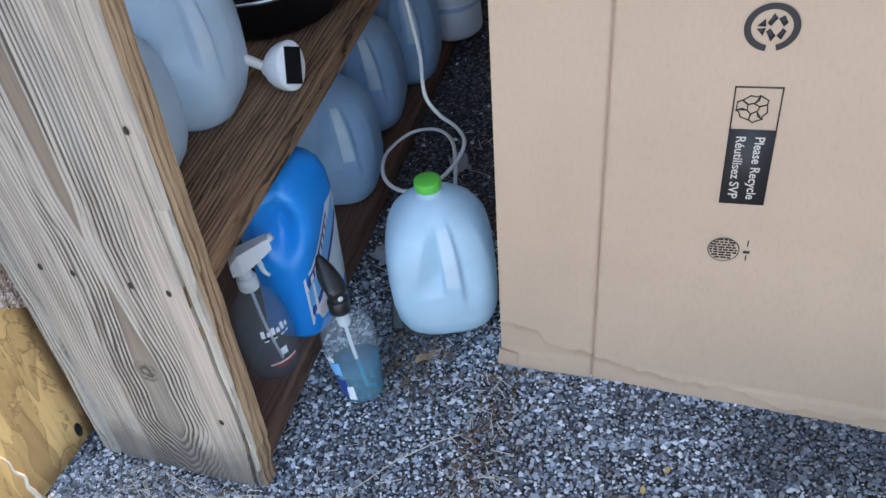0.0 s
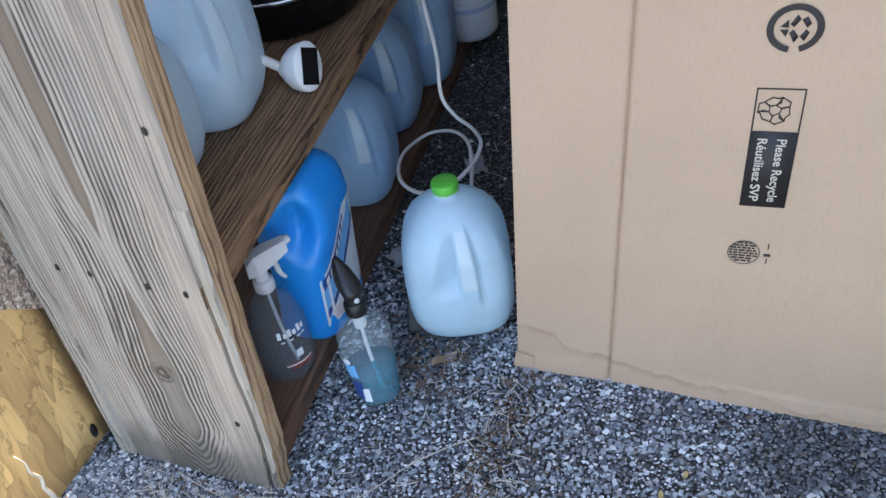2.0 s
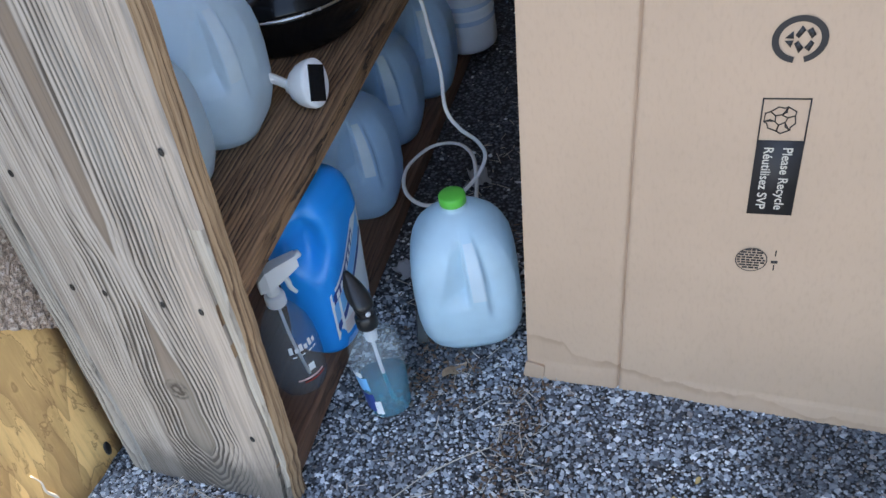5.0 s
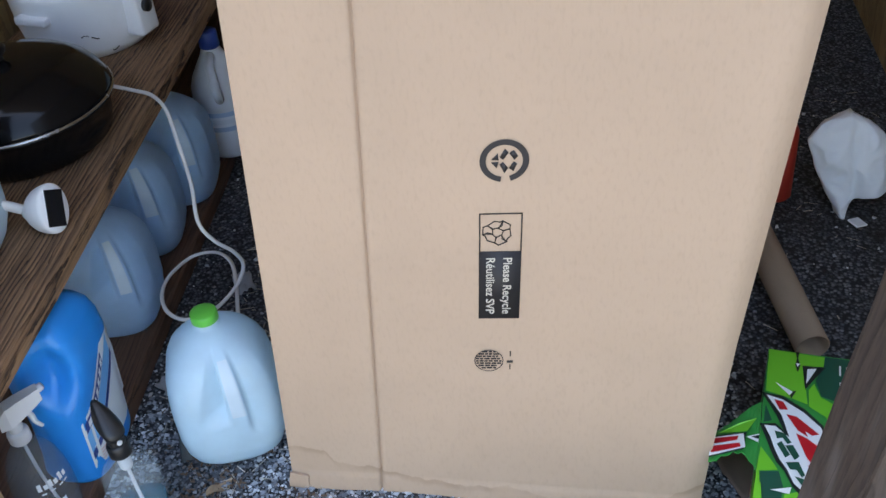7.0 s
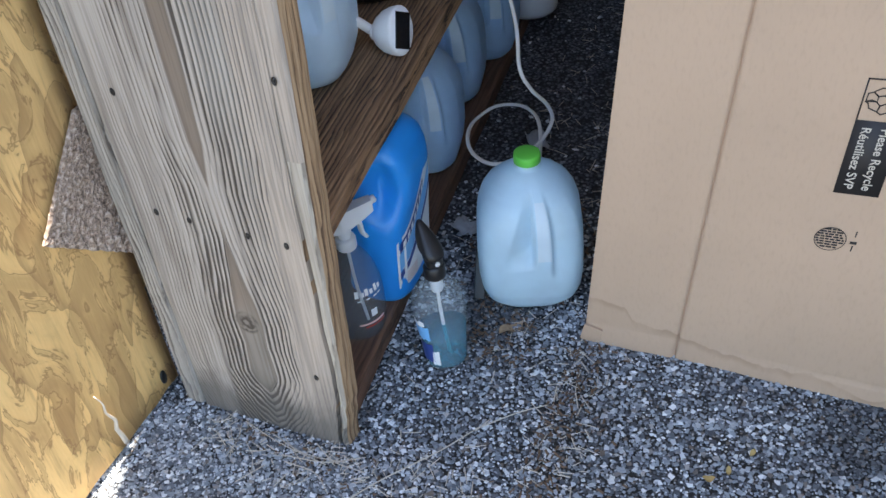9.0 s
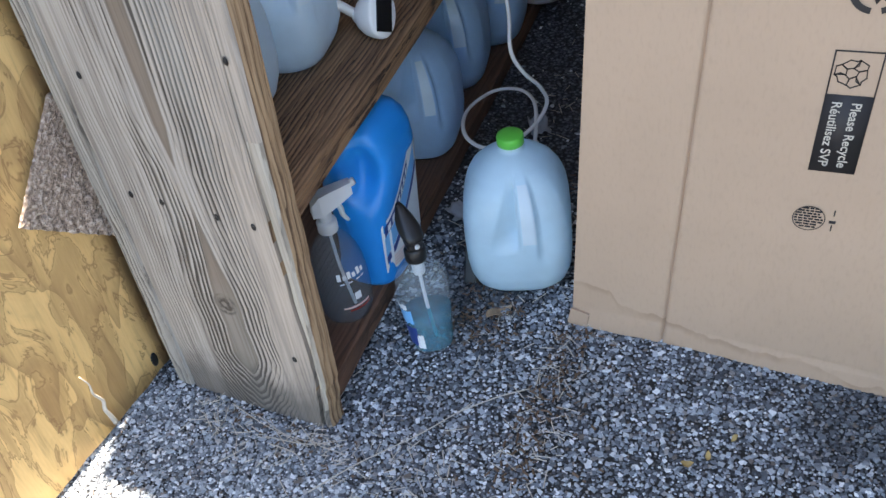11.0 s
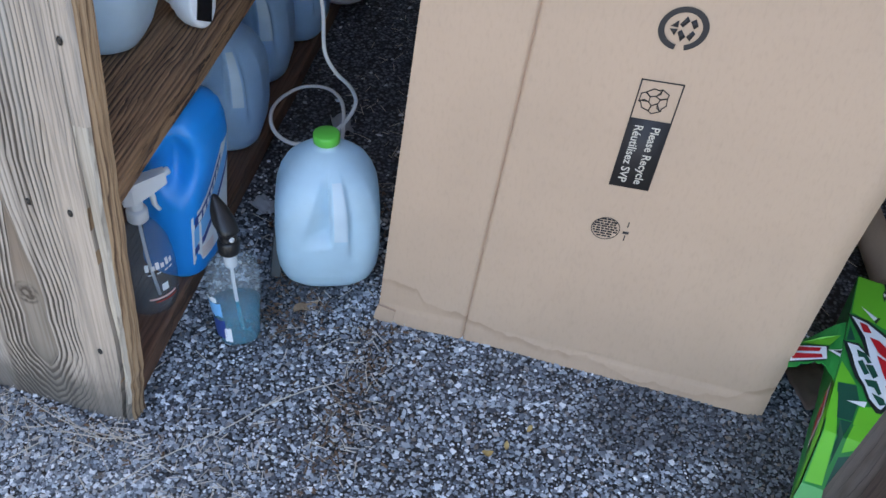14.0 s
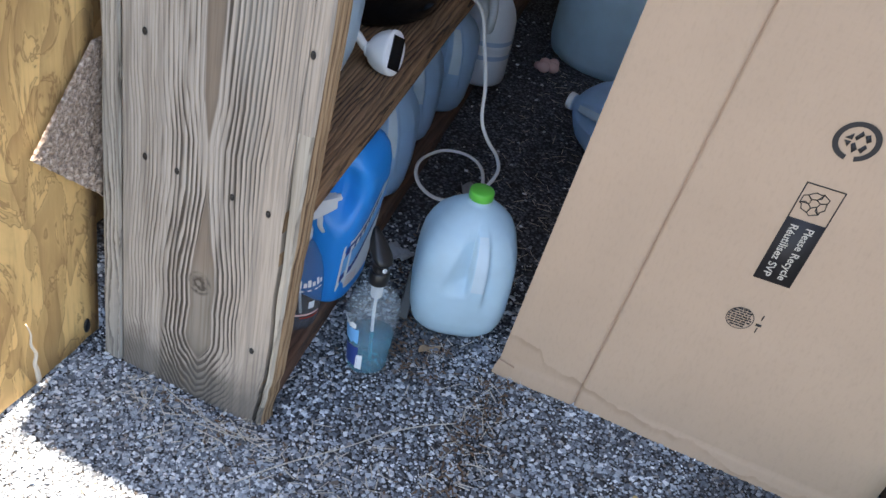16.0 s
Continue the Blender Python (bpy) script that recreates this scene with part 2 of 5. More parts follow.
def asphalt():
    g = Nodes("asphalt")
    cells = g.voronoi(150, "F1", "Distance")
    tint = g.voronoi(150, "F1", "Color")
    big = g.noise(2.2, 5)
    col = g.ramp(g.xyz(tint)[0], (0.0, (0.04, 0.043, 0.05)), (0.6, (0.11, 0.118, 0.134)), (1.0, (0.22, 0.235, 0.26)))
    col = g.mix(g.span(cells, 0.3, 0.7), col, (0.018, 0.018, 0.018))
    col = g.mix(g.math("MULTIPLY", g.span(big, 0.45, 0.7), 0.6), col, (0.022, 0.019, 0.016))
    g.bump(g.math("MULTIPLY", cells, -1.0), 0.9, 0.004)
    return g.done(col, 0.85)


def chips():
    """Loose and bound stone chips: each island has its own grey."""
    g = Nodes("stone_chips")
    r = g.node("ShaderNodeNewGeometry", "Random Per Island")
    col = g.ramp(r, (0.0, (0.060, 0.066, 0.078)), (0.25, (0.160, 0.182, 0.210)), (0.75, (0.42, 0.466, 0.515)), (1.0, (0.82, 0.85, 0.875)))
    big = g.noise(2.3, 5)
    x, y, z = g.xyz()
    # Darker patches by the box's right foot, the drink carton and the jug.
    dark_patch = None
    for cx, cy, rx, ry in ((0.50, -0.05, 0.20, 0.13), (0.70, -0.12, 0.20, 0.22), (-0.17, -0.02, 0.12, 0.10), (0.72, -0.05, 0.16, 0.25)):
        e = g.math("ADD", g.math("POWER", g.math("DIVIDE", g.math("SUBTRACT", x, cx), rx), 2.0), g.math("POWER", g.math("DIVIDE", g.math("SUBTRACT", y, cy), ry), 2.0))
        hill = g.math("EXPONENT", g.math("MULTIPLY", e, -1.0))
        dark_patch = hill if dark_patch is None else g.math("MAXIMUM", dark_patch, hill)
    dark_patch = g.span(g.math("ADD", g.math("MULTIPLY", dark_patch, 0.46), g.noise(7, 5)), 0.60, 0.88)
    col = g.mix(g.math("MULTIPLY", dark_patch, 0.66), col, (0.045, 0.049, 0.057))
    col = g.mix(g.math("MULTIPLY", g.span(big, 0.56, 0.68), 0.35), col, (0.06, 0.056, 0.053))
    warm = g.math("GREATER_THAN", g.math("FRACT", g.math("MULTIPLY", r, 57.0)), 0.92)
    col = g.mix(g.math("MULTIPLY", warm, 0.5), col, (0.20, 0.14, 0.09))
    g.bump(g.noise(600, 2), 0.4, 0.0006)
    return g.done(col, 0.8)


def plywood(name, light, dark):
    g = Nodes(name)
    warp = g.noise(5, 3, (1, 1, 0.35))
    lines = g.math("FRACT", g.math("MULTIPLY", g.math("ADD", warp, g.math("MULTIPLY", g.noise(16, 2, (1, 1, 0.3)), 0.12)), 7.0))
    band = g.math("POWER", lines, 2.5)
    patch = g.noise(15, 4, (1, 1, 0.4), 0.6, 1.4)
    col = g.mix(g.span(patch, 0.43, 0.60), light, tuple(0.60 * a + 0.40 * b for a, b in zip(light, dark)))
    col = g.mix(g.math("MULTIPLY", band, 0.55), col, dark)
    col = g.mix(g.math("MULTIPLY", g.math("SUBTRACT", 1.0, g.span(g.math("ABSOLUTE", g.math("SUBTRACT", patch, 0.515)), 0.002, 0.020)), 0.62), col, dark)
    col = g.mix(g.math("MULTIPLY", g.span(g.noise(120, 3, (1, 1, 0.08)), 0.5, 0.8), 0.4), col, dark)
    g.bump(g.math("ADD", g.math("MULTIPLY", band, -0.6), g.noise(120, 3, (1, 1, 0.15))), 0.5, 0.0018)
    return g.done(col, 0.75)


def leafy(name, a, b):
    g = Nodes(name)
    col = g.mix(g.noise(160, 3), a, b)
    g.bump(g.noise(300, 2), 0.3, 0.001)
    return g.done(col, 0.7)


M_POST = heart_board("weathered_grey_pine", (0.425, 0.383, 0.340), (0.272, 0.234, 0.201), (0.058, 0.047, 0.038), (0.175, 0.128, 0.092))
M_SPLIT = wood("pale_split_pine", "X", "Z", (0.42, 0.372, 0.312), (0.30, 0.258, 0.210), (0.12, 0.098, 0.080), 0.013, -0.15, 0.05, 0.02, hairs=0.35, bite=0.8)
M_STRIP = wood("weathered_strip_pine", "X", "Z", (0.40, 0.365, 0.32), (0.27, 0.238, 0.20), (0.10, 0.085, 0.07), 0.006, -0.70, 0.05, 0.02, silver=0.3, hairs=0.5, bite=1.5)
M_SIDE = wood("tan_cut_pine", "Y", "Z", (0.40, 0.27, 0.16), (0.30, 0.185, 0.10), (0.11, 0.062, 0.034), 0.009, 0.05, 0.05, 0.02, hairs=0.55, bite=1.5)
M_SHELF = wood("brown_stained_pine", "X", "Y", (0.33, 0.188, 0.10), (0.225, 0.122, 0.064), (0.045, 0.024, 0.015), 0.0075, 0.10, 0.05, 0.03, relief=0.004, hairs=0.55, bite=1.5)
M_BASE = wood("dark_brown_stained_pine", "X", "Y", (0.15, 0.075, 0.045), (0.10, 0.050, 0.030), (0.04, 0.020, 0.013), 0.009, 0.1, 0.05, 0.03)
# Right upright's pine twice: inner face darkened for shade, front edge lighter as lit.
M_RPOST = wood("shaded_weathered_pine", "Y", "Z", (0.050, 0.034, 0.027), (0.034, 0.022, 0.017), (0.014, 0.009, 0.007), 0.014, 0.1, 0.05, 0.03, silver=0.12, hairs=0.5)
M_RFRONT = wood("lit_weathered_edge_pine", "X", "Z", (0.082, 0.060, 0.048), (0.056, 0.039, 0.031), (0.032, 0.023, 0.019), 0.013, 0.2, 0.05, 0.03, silver=0.2)
M_PLY = plywood("yellow_plywood", (0.80, 0.525, 0.215), (0.25, 0.128, 0.048))
# Plywood with the dimness of the shed's interior put into its colour.
M_PLYIN = plywood("shaded_plywood", (0.40, 0.27, 0.12), (0.18, 0.10, 0.042))
M_CARD = cardboard("tan_corrugated_cardboard", (0.50, 0.352, 0.248))
M_TUBE = cardboard("brown_paper_tube", (0.34, 0.24, 0.16), False)
# Brown card with the shadow beside the drink carton put into its colour.
M_SHADECARD = cardboard("shaded_brown_card", (0.13, 0.085, 0.062), False)
M_GREY = plain("dull_grey_plastic", (0.30, 0.31, 0.33), 0.5, 0.1)
M_INK = plain("black_ink", (0.020, 0.017, 0.018), 0.6, 0.02)
M_PALE = plain("pale_ink", (0.52, 0.47, 0.40), 0.7, 0.02)
M_ASPHALT, M_CHIPS = asphalt(), chips()
M_JUG = milky("cloudy_jug_plastic", (0.68, 0.885, 1.0), 0.42, 0.26)
# The same jug plastic, dimmed in colour for shade under the shelf.
M_JUGDIM = milky("cloudy_jug_plastic_shaded", (0.54, 0.765, 0.985), 0.5)
M_JUGPALE = milky("cloudy_jug_plastic_pale", (0.73, 0.885, 1.0), 0.42, 0.3)
# Jug plastic whitened to paint the highlight along the grip.
M_GRIP = milky("cloudy_grip_highlight", (0.78, 0.90, 0.98), 0.38, 0.3)
M_GREEN = plain("green_cap_plastic", (0.10, 0.50, 0.06), 0.45)
M_ORANGE = plain("orange_cap_plastic", (0.75, 0.20, 0.03), 0.45)
M_BLUE = plain("blue_bottle_plastic", (0.0, 0.25, 0.72), 0.38, 0.04)
M_NAVY = plain("navy_label", (0.02, 0.05, 0.22), 0.45)
M_LABEL = plain("label_white", (0.72, 0.74, 0.76), 0.5, 0.04)
M_SKYLAB = plain("label_light_blue", (0.15, 0.42, 0.75), 0.45)
M_FADED = plain("label_faded_blue", (0.40, 0.50, 0.63), 0.5, 0.1)
M_BLACK = plain("black_plastic", (0.012, 0.012, 0.013), 0.38, 0.05)
M_WHITE = plain("white_plastic", (0.87, 0.88, 0.89), 0.4, 0.05)
M_FROST = milky("frosted_white_plastic", (0.80, 0.81, 0.83), 0.25, 0.35)
M_CLEAR = clear("clear_bottle_plastic", (0.95, 0.975, 0.985), 0.12, (0.66, 0.76, 0.82))
M_SMOKE = clear("grey_clear_plastic", (0.84, 0.87, 0.89), 0.12, (0.42, 0.47, 0.52))
M_LIQUID = clear("blue_liquid", (0.03, 0.62, 0.76), 0.36, (0.0, 0.27, 0.40))
M_PANEL = plain("solar_cell_black", (0.010, 0.011, 0.014), 0.16, 0.02)
M_ENAMEL = plain("black_enamel", (0.006, 0.006, 0.007), 0.14, 0.03, Specular_IOR_Level=0.25)
M_STEEL = plain("steel_rim", (0.42, 0.42, 0.42), 0.25, 0.05, Metallic=0.9)
M_CORD = plain("white_cord_rubber", (0.72, 0.70, 0.66), 0.5)
M_PAPER = plain("white_paper", (0.84, 0.86, 0.89), 0.8, 0.15)
M_RED = plain("red_plastic", (0.42, 0.035, 0.02), 0.45)
M_PINK = plain("pale_pink_plastic", (0.72, 0.46, 0.42), 0.5)
M_WALLWHITE = plain("white_panel_paint", (0.46, 0.47, 0.485), 0.45, 0.05, 8.0)
M_STRAW = leafy("dry_straw", (0.60, 0.56, 0.49), (0.42, 0.37, 0.30))
M_LEAF = leafy("dry_leaf", (0.42, 0.30, 0.19), (0.26, 0.17, 0.10))
M_BARK = leafy("bark_crumb", (0.17, 0.105, 0.062), (0.085, 0.052, 0.033))
M_YLEAF = leafy("yellow_leaf", (0.46, 0.34, 0.13), (0.34, 0.23, 0.09))
M_SHINGLE_G = Nodes("mineral_shingle")
_n = M_SHINGLE_G.noise(170, 4)
M_SHINGLE_G.bump(M_SHINGLE_G.math("ADD", _n, M_SHINGLE_G.noise(50, 3, (1, 0.3, 1))), 1.0, 0.006)
M_SHINGLE = M_SHINGLE_G.done(M_SHINGLE_G.ramp(_n, (0.3, (0.13, 0.09, 0.068)), (0.5, (0.36, 0.265, 0.205)), (0.72, (0.70, 0.60, 0.52))), 0.42)
M_SODA = [plain("carton_bright_green", (0.13, 0.50, 0.03), 0.35, 0.03), plain("carton_green", (0.02, 0.27, 0.05), 0.35, 0.03),
          plain("carton_dark_green", (0.008, 0.075, 0.045), 0.35, 0.03), plain("carton_red", (0.50, 0.012, 0.02), 0.35, 0.03),
          plain("carton_white", (0.76, 0.78, 0.76), 0.35, 0.03), plain("carton_black", (0.012, 0.02, 0.02), 0.35, 0.03)]
# Pale, so that the unseen roof bounces light onto the shelf.
M_ROOF = plain("roof_board", (0.60, 0.50, 0.36), 0.8, 0.1)


# ---------------------------------------------------------------- mesh helpers
def thing(name, label, category, at=(0, 0, 0), turn=0.0, group="", tilt=(0, 0)):
    ob = new(name)
    ob.empty_display_size = 0.05
    ob.matrix_world = pose(*at, tilt[0], tilt[1], turn)
    return tagged(ob, label, category, group)


def part(name, bm, material, parent, label="", smooth=True):
    me = bpy.data.meshes.new(name)
    bmesh.ops.recalc_face_normals(bm, faces=bm.faces[:])
    bm.to_mesh(me)
    bm.free()
    for p in me.polygons:
        p.use_smooth = smooth
    me.materials.append(material)
    ob = new(name, me)
    ob.parent = parent
    return tagged(ob, label)


def block(lo, hi, bevel=0.003, seg=2, cuts=0, jitter=0.0, seed=0):
    bm = bmesh.new()
    bmesh.ops.create_cube(bm, size=1.0)
    for v in bm.verts:
        v.co = Vector([lo[i] + (v.co[i] + 0.5) * (hi[i] - lo[i]) for i in range(3)])
    if bevel:
        bmesh.ops.bevel(bm, geom=bm.edges[:], offset=bevel, segments=seg, profile=0.6, affect="EDGES")
    if cuts:
        long = [e for e in bm.edges if e.calc_length() > 0.15]
        bmesh.ops.subdivide_edges(bm, edges=long, cuts=cuts, use_grid_fill=True)
    if jitter:
        for v in bm.verts:
            v.co += Vector([jitter * noise.noise(v.co * 22 + Vector((i * 9.1 + seed, 0, 0))) for i in range(3)])
    return bm


def loft(rings, cap=True):
    """Rings of points, joined one to the next."""
    bm = bmesh.new()
    rows = [[bm.verts.new(p) for p in ring] for ring in rings]
    for a, b in zip(rows, rows[1:]):
        n = len(a)
        for i in range(n):
            bm.faces.new((a[i], a[(i + 1) % n], b[(i + 1) % n], b[i]))
    if cap:
        bm.faces.new(rows[0][::-1])
        bm.faces.new(rows[-1])
    return bm


def lathe(profile, n=40, at=(0, 0, 0), cap=True):
    return loft([[(at[0] + r * math.cos(i * math.tau / n), at[1] + r * math.sin(i * math.tau / n), at[2] + z) for i in range(n)] for r, z in profile], cap)


def squircle(a, b, power, n):
    out = []
    for i in range(n):
        t = i * math.tau / n
        c, s = math.cos(t), math.sin(t)
        k = (abs(c) ** power + abs(s) ** power) ** (-1 / power)
        out.append((a * k * c, b * k * s, t))
    return out


def ease(pts, x):
    """Smooth value at x through (x, value) points."""
    if x <= pts[0][0]:
        return pts[0][1]
    for (x0, y0), (x1, y1) in zip(pts, pts[1:]):
        if x <= x1:
            t = (x - x0) / (x1 - x0)
            return y0 + (y1 - y0) * t
    return pts[-1][1]


def spline(pts, per=8):
    """Catmull-Rom through the points."""
    p = [Vector(q) for q in pts]
    p = [2 * p[0] - p[1]] + p + [2 * p[-1] - p[-2]]
    out = []
    for i in range(1, len(p) - 2):
        for k in range(per):
            t = k / per
            out.append(0.5 * (2 * p[i] + (p[i + 1] - p[i - 1]) * t + (2 * p[i - 1] - 5 * p[i] + 4 * p[i + 1] - p[i + 2]) * t * t + (3 * p[i] - p[i - 1] - 3 * p[i + 1] + p[i + 2]) * t ** 3))
    out.append(p[-2])
    return out


def tube(pts, radius, n=10, taper=0.0, flat=1.0):
    rings, side = [], None
    for i, p in enumerate(pts):
        d = (pts[min(i + 1, len(pts) - 1)] - pts[max(i - 1, 0)]).normalized()
        if side is None:
            side = d.orthogonal().normalized()
        side = (side - d * side.dot(d)).normalized()
        up = d.cross(side)
        r = radius * (1 - taper * i / len(pts))
        rings.append([p + side * r * math.cos(k * math.tau / n) + up * r * flat * math.sin(k * math.tau / n) for k in range(n)])
    return loft(rings)


def plate(outline, lift, thick=0.0006):
    """A thin flat piece with its outline in x and z, facing -y."""
    bm = bmesh.new()
    front = [bm.verts.new((x, -lift - thick, z)) for x, z in outline]
    back = [bm.verts.new((x, -lift, z)) for x, z in outline]
    bm.faces.new(front)
    bm.faces.new(back[::-1])
    for i in range(len(front)):
        j = (i + 1) % len(front)
        bm.faces.new((front[i], back[i], back[j], front[j]))
    return bm


def join(*bms):
    out = bmesh.new()
    for b in bms:
        me = bpy.data.meshes.new("joining")
        b.to_mesh(me)
        b.free()
        out.from_mesh(me)
        bpy.data.meshes.remove(me)
    return out


def moved(bm, m):
    bmesh.ops.transform(bm, matrix=m, verts=bm.verts[:])
    return bm


# ---------------------------------------------------------------- ground
def dip(x, y):
    """The ground sinks a little before the wide upright."""
    smooth = lambda t: (lambda c: c * c * (3 - 2 * c))(min(1.0, max(0.0, t)))
    return -(0.030 - 0.012 * smooth((-0.30 - x) / 0.25)) * smooth(-y / 0.26) * smooth((0.05 - x) / 0.30) * (1 - smooth((-y - 1.0) / 2.0))


def ground():
    bm = bmesh.new()
    xs = [-400, -40, -6, -2.2] + [-1.2 + 0.05 * i for i in range(61)] + [3.2, 7, 40, 400]
    ys = [-400, -40, -6, -2.4] + [-1.4 + 0.05 * i for i in range(72)] + [3.4, 7, 40, 400]
    grid = [[bm.verts.new((x, y, dip(x, y) + (0.0022 * noise.noise(Vector((x * 3, y * 3, 0))) if abs(x) < 3 and abs(y) < 3 else 0))) for x in xs] for y in ys]
    for a, b in zip(grid, grid[1:]):
        for i in range(len(xs) - 1):
            bm.faces.new((a[i], a[i + 1], b[i + 1], b[i]))
    ob = part("ground", bm, M_ASPHALT, None)
    return tagged(ob, "dark grey worn asphalt strewn with stone chips", "ground", kind="structure")


def stone_field():
    """Small angular stone chips over the asphalt, closely packed in front and sparser inside."""
    rng = np.random.default_rng(4)
    verts, faces = [], []
    base = np.array([(1, 0, 0), (0, 1, 0), (-1, 0, 0), (0, -1, 0), (0.1, 0.05, 1), (0, 0, -0.6)], float)
    tri = np.array([(0, 1, 4), (1, 2, 4), (2, 3, 4), (3, 0, 4), (1, 0, 5), (2, 1, 5), (3, 2, 5), (0, 3, 5)])
    blocky = np.array([(1, 0.4, 0.55), (0.3, 1, 0.6), (-1, 0.3, 0.5), (-0.2, -1, 0.6), (1.1, 0.2, -0.3), (0.2, 1.1, -0.3), (-1.1, 0.2, -0.3), (-0.1, -1.1, -0.3)], float)
    quad = np.array([(0, 1, 2), (0, 2, 3), (0, 4, 5), (0, 5, 1), (1, 5, 6), (1, 6, 2), (2, 6, 7), (2, 7, 3), (3, 7, 4), (3, 4, 0)])
    total = 0
    for x0, x1, y0, y1, step, keep, big in ((-0.72, 0.80, -0.62, 0.12, 0.0052, 0.95, 0.9), (-0.72, -0.22, -0.62, -0.30, 0.0046, 0.9, 0.8), (-0.45, 0.68, 0.12, 0.46, 0.0056, 0.95, 1.0), (-0.45, 0.66, 0.46, 1.5, 0.0095, 0.06, 1.0), (0.66, 1.12, 0.12, 1.5, 0.010, 0.02, 1.0)):
        gx, gy = np.meshgrid(np.arange(x0, x1, step), np.arange(y0, y1, step))
        px = gx.ravel() + rng.uniform(-0.5, 0.5, gx.size) * step
        py = gy.ravel() + rng.uniform(-0.5, 0.5, gx.size) * step
        fade = np.clip((py + 0.02) / 0.40, 0, 1) if keep > 0.9 else np.zeros(py.size)
        use = rng.random(gx.size) < keep * (1 - 0.94 * fade * fade * (3 - 2 * fade))
        for x, y in zip(px[use], py[use]):
            s = (0.0021 + 0.0034 * rng.random() ** 2.4) * big
            a = rng.uniform(0, math.tau)
            shape, f = (base, tri) if rng.random() < 0.4 else (blocky, quad)
            p = shape * (s * rng.uniform(0.8, 1.35), s * rng.uniform(0.65, 1.05), s * rng.uniform(0.45, 0.9)) * rng.uniform(0.75, 1.2, shape.shape)
            c, d = math.cos(a), math.sin(a)
            p = np.stack([p[:, 0] * c - p[:, 1] * d + x, p[:, 0] * d + p[:, 1] * c + y, p[:, 2] + 0.0012 + dip(x, y) + s * 0.2 * rng.random()], 1)
            verts.append(p)
            faces.append(f + total)
            total += len(shape)
    me = bpy.data.meshes.new("gravel")
    v, f = np.concatenate(verts), np.concatenate(faces)
    me.from_pydata(v.tolist(), [], f.tolist())
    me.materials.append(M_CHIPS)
    return tagged(new("gravel", me), "small angular grey and white stone chips on asphalt", "gravel", kind="stuff")


ground()
stone_field()


# ---------------------------------------------------------------- shed
def structure(name, bm, material, label, category, smooth=False):
    ob = part(name, bm, material, None, smooth=smooth)
    return tagged(ob, label, category, kind="structure")


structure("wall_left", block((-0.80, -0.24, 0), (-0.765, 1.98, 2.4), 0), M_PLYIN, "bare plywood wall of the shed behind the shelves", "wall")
# Back wall is added to close the shed off from the sky.
structure("wall_back", block((-0.80, 1.98, 0), (1.20, 2.02, 2.4), 0), M_PLYIN, "bare plywood wall added to close the back of the shed", "wall")
structure("wall_right", block((1.12, -0.24, 0), (1.16, 1.98, 2.4), 0), M_PLYIN, "yellowish plywood side wall of the shed, darkened for the dim interior", "wall")


# Unseen slab; its front and skewed left edge set the ground's shadow line.
def roof():
    bm = bmesh.new()
    low = [(-0.56, -0.247), (1.5, -0.247), (1.5, 2.1), (-0.85, 2.1), (-0.85, 0.1), (-0.62, -0.05)]
    a = [bm.verts.new((x, y, 2.405)) for x, y in low]
    b = [bm.verts.new((x, y, 2.44)) for x, y in low]
    bm.faces.new(a[::-1])
    bm.faces.new(b)
    for i in range(len(a)):
        bm.faces.new((a[i], a[(i + 1) % len(a)], b[(i + 1) % len(a)], b[i]))
    return structure("ceiling", bm, M_ROOF, "unseen board roof added to shade the small shed", "roof")


roof()


def white_panel():
    # Turned outwards so that it blocks sky light from the right.
    t = thing("white_door_panel", "smooth white painted door turned out to block sky light beside the wooden upright", "door", (0.740, -0.262, 0), -84)
    part("panel_board", block((0.0, 0.0, 0.0), (0.068, 0.02, 1.9), 0.002), M_WALLWHITE, t, smooth=False)
    part("panel_board", block((0.070, 0.0, 0.0), (0.72, 0.02, 1.9), 0.002), M_WALLWHITE, t, smooth=False)


white_panel()


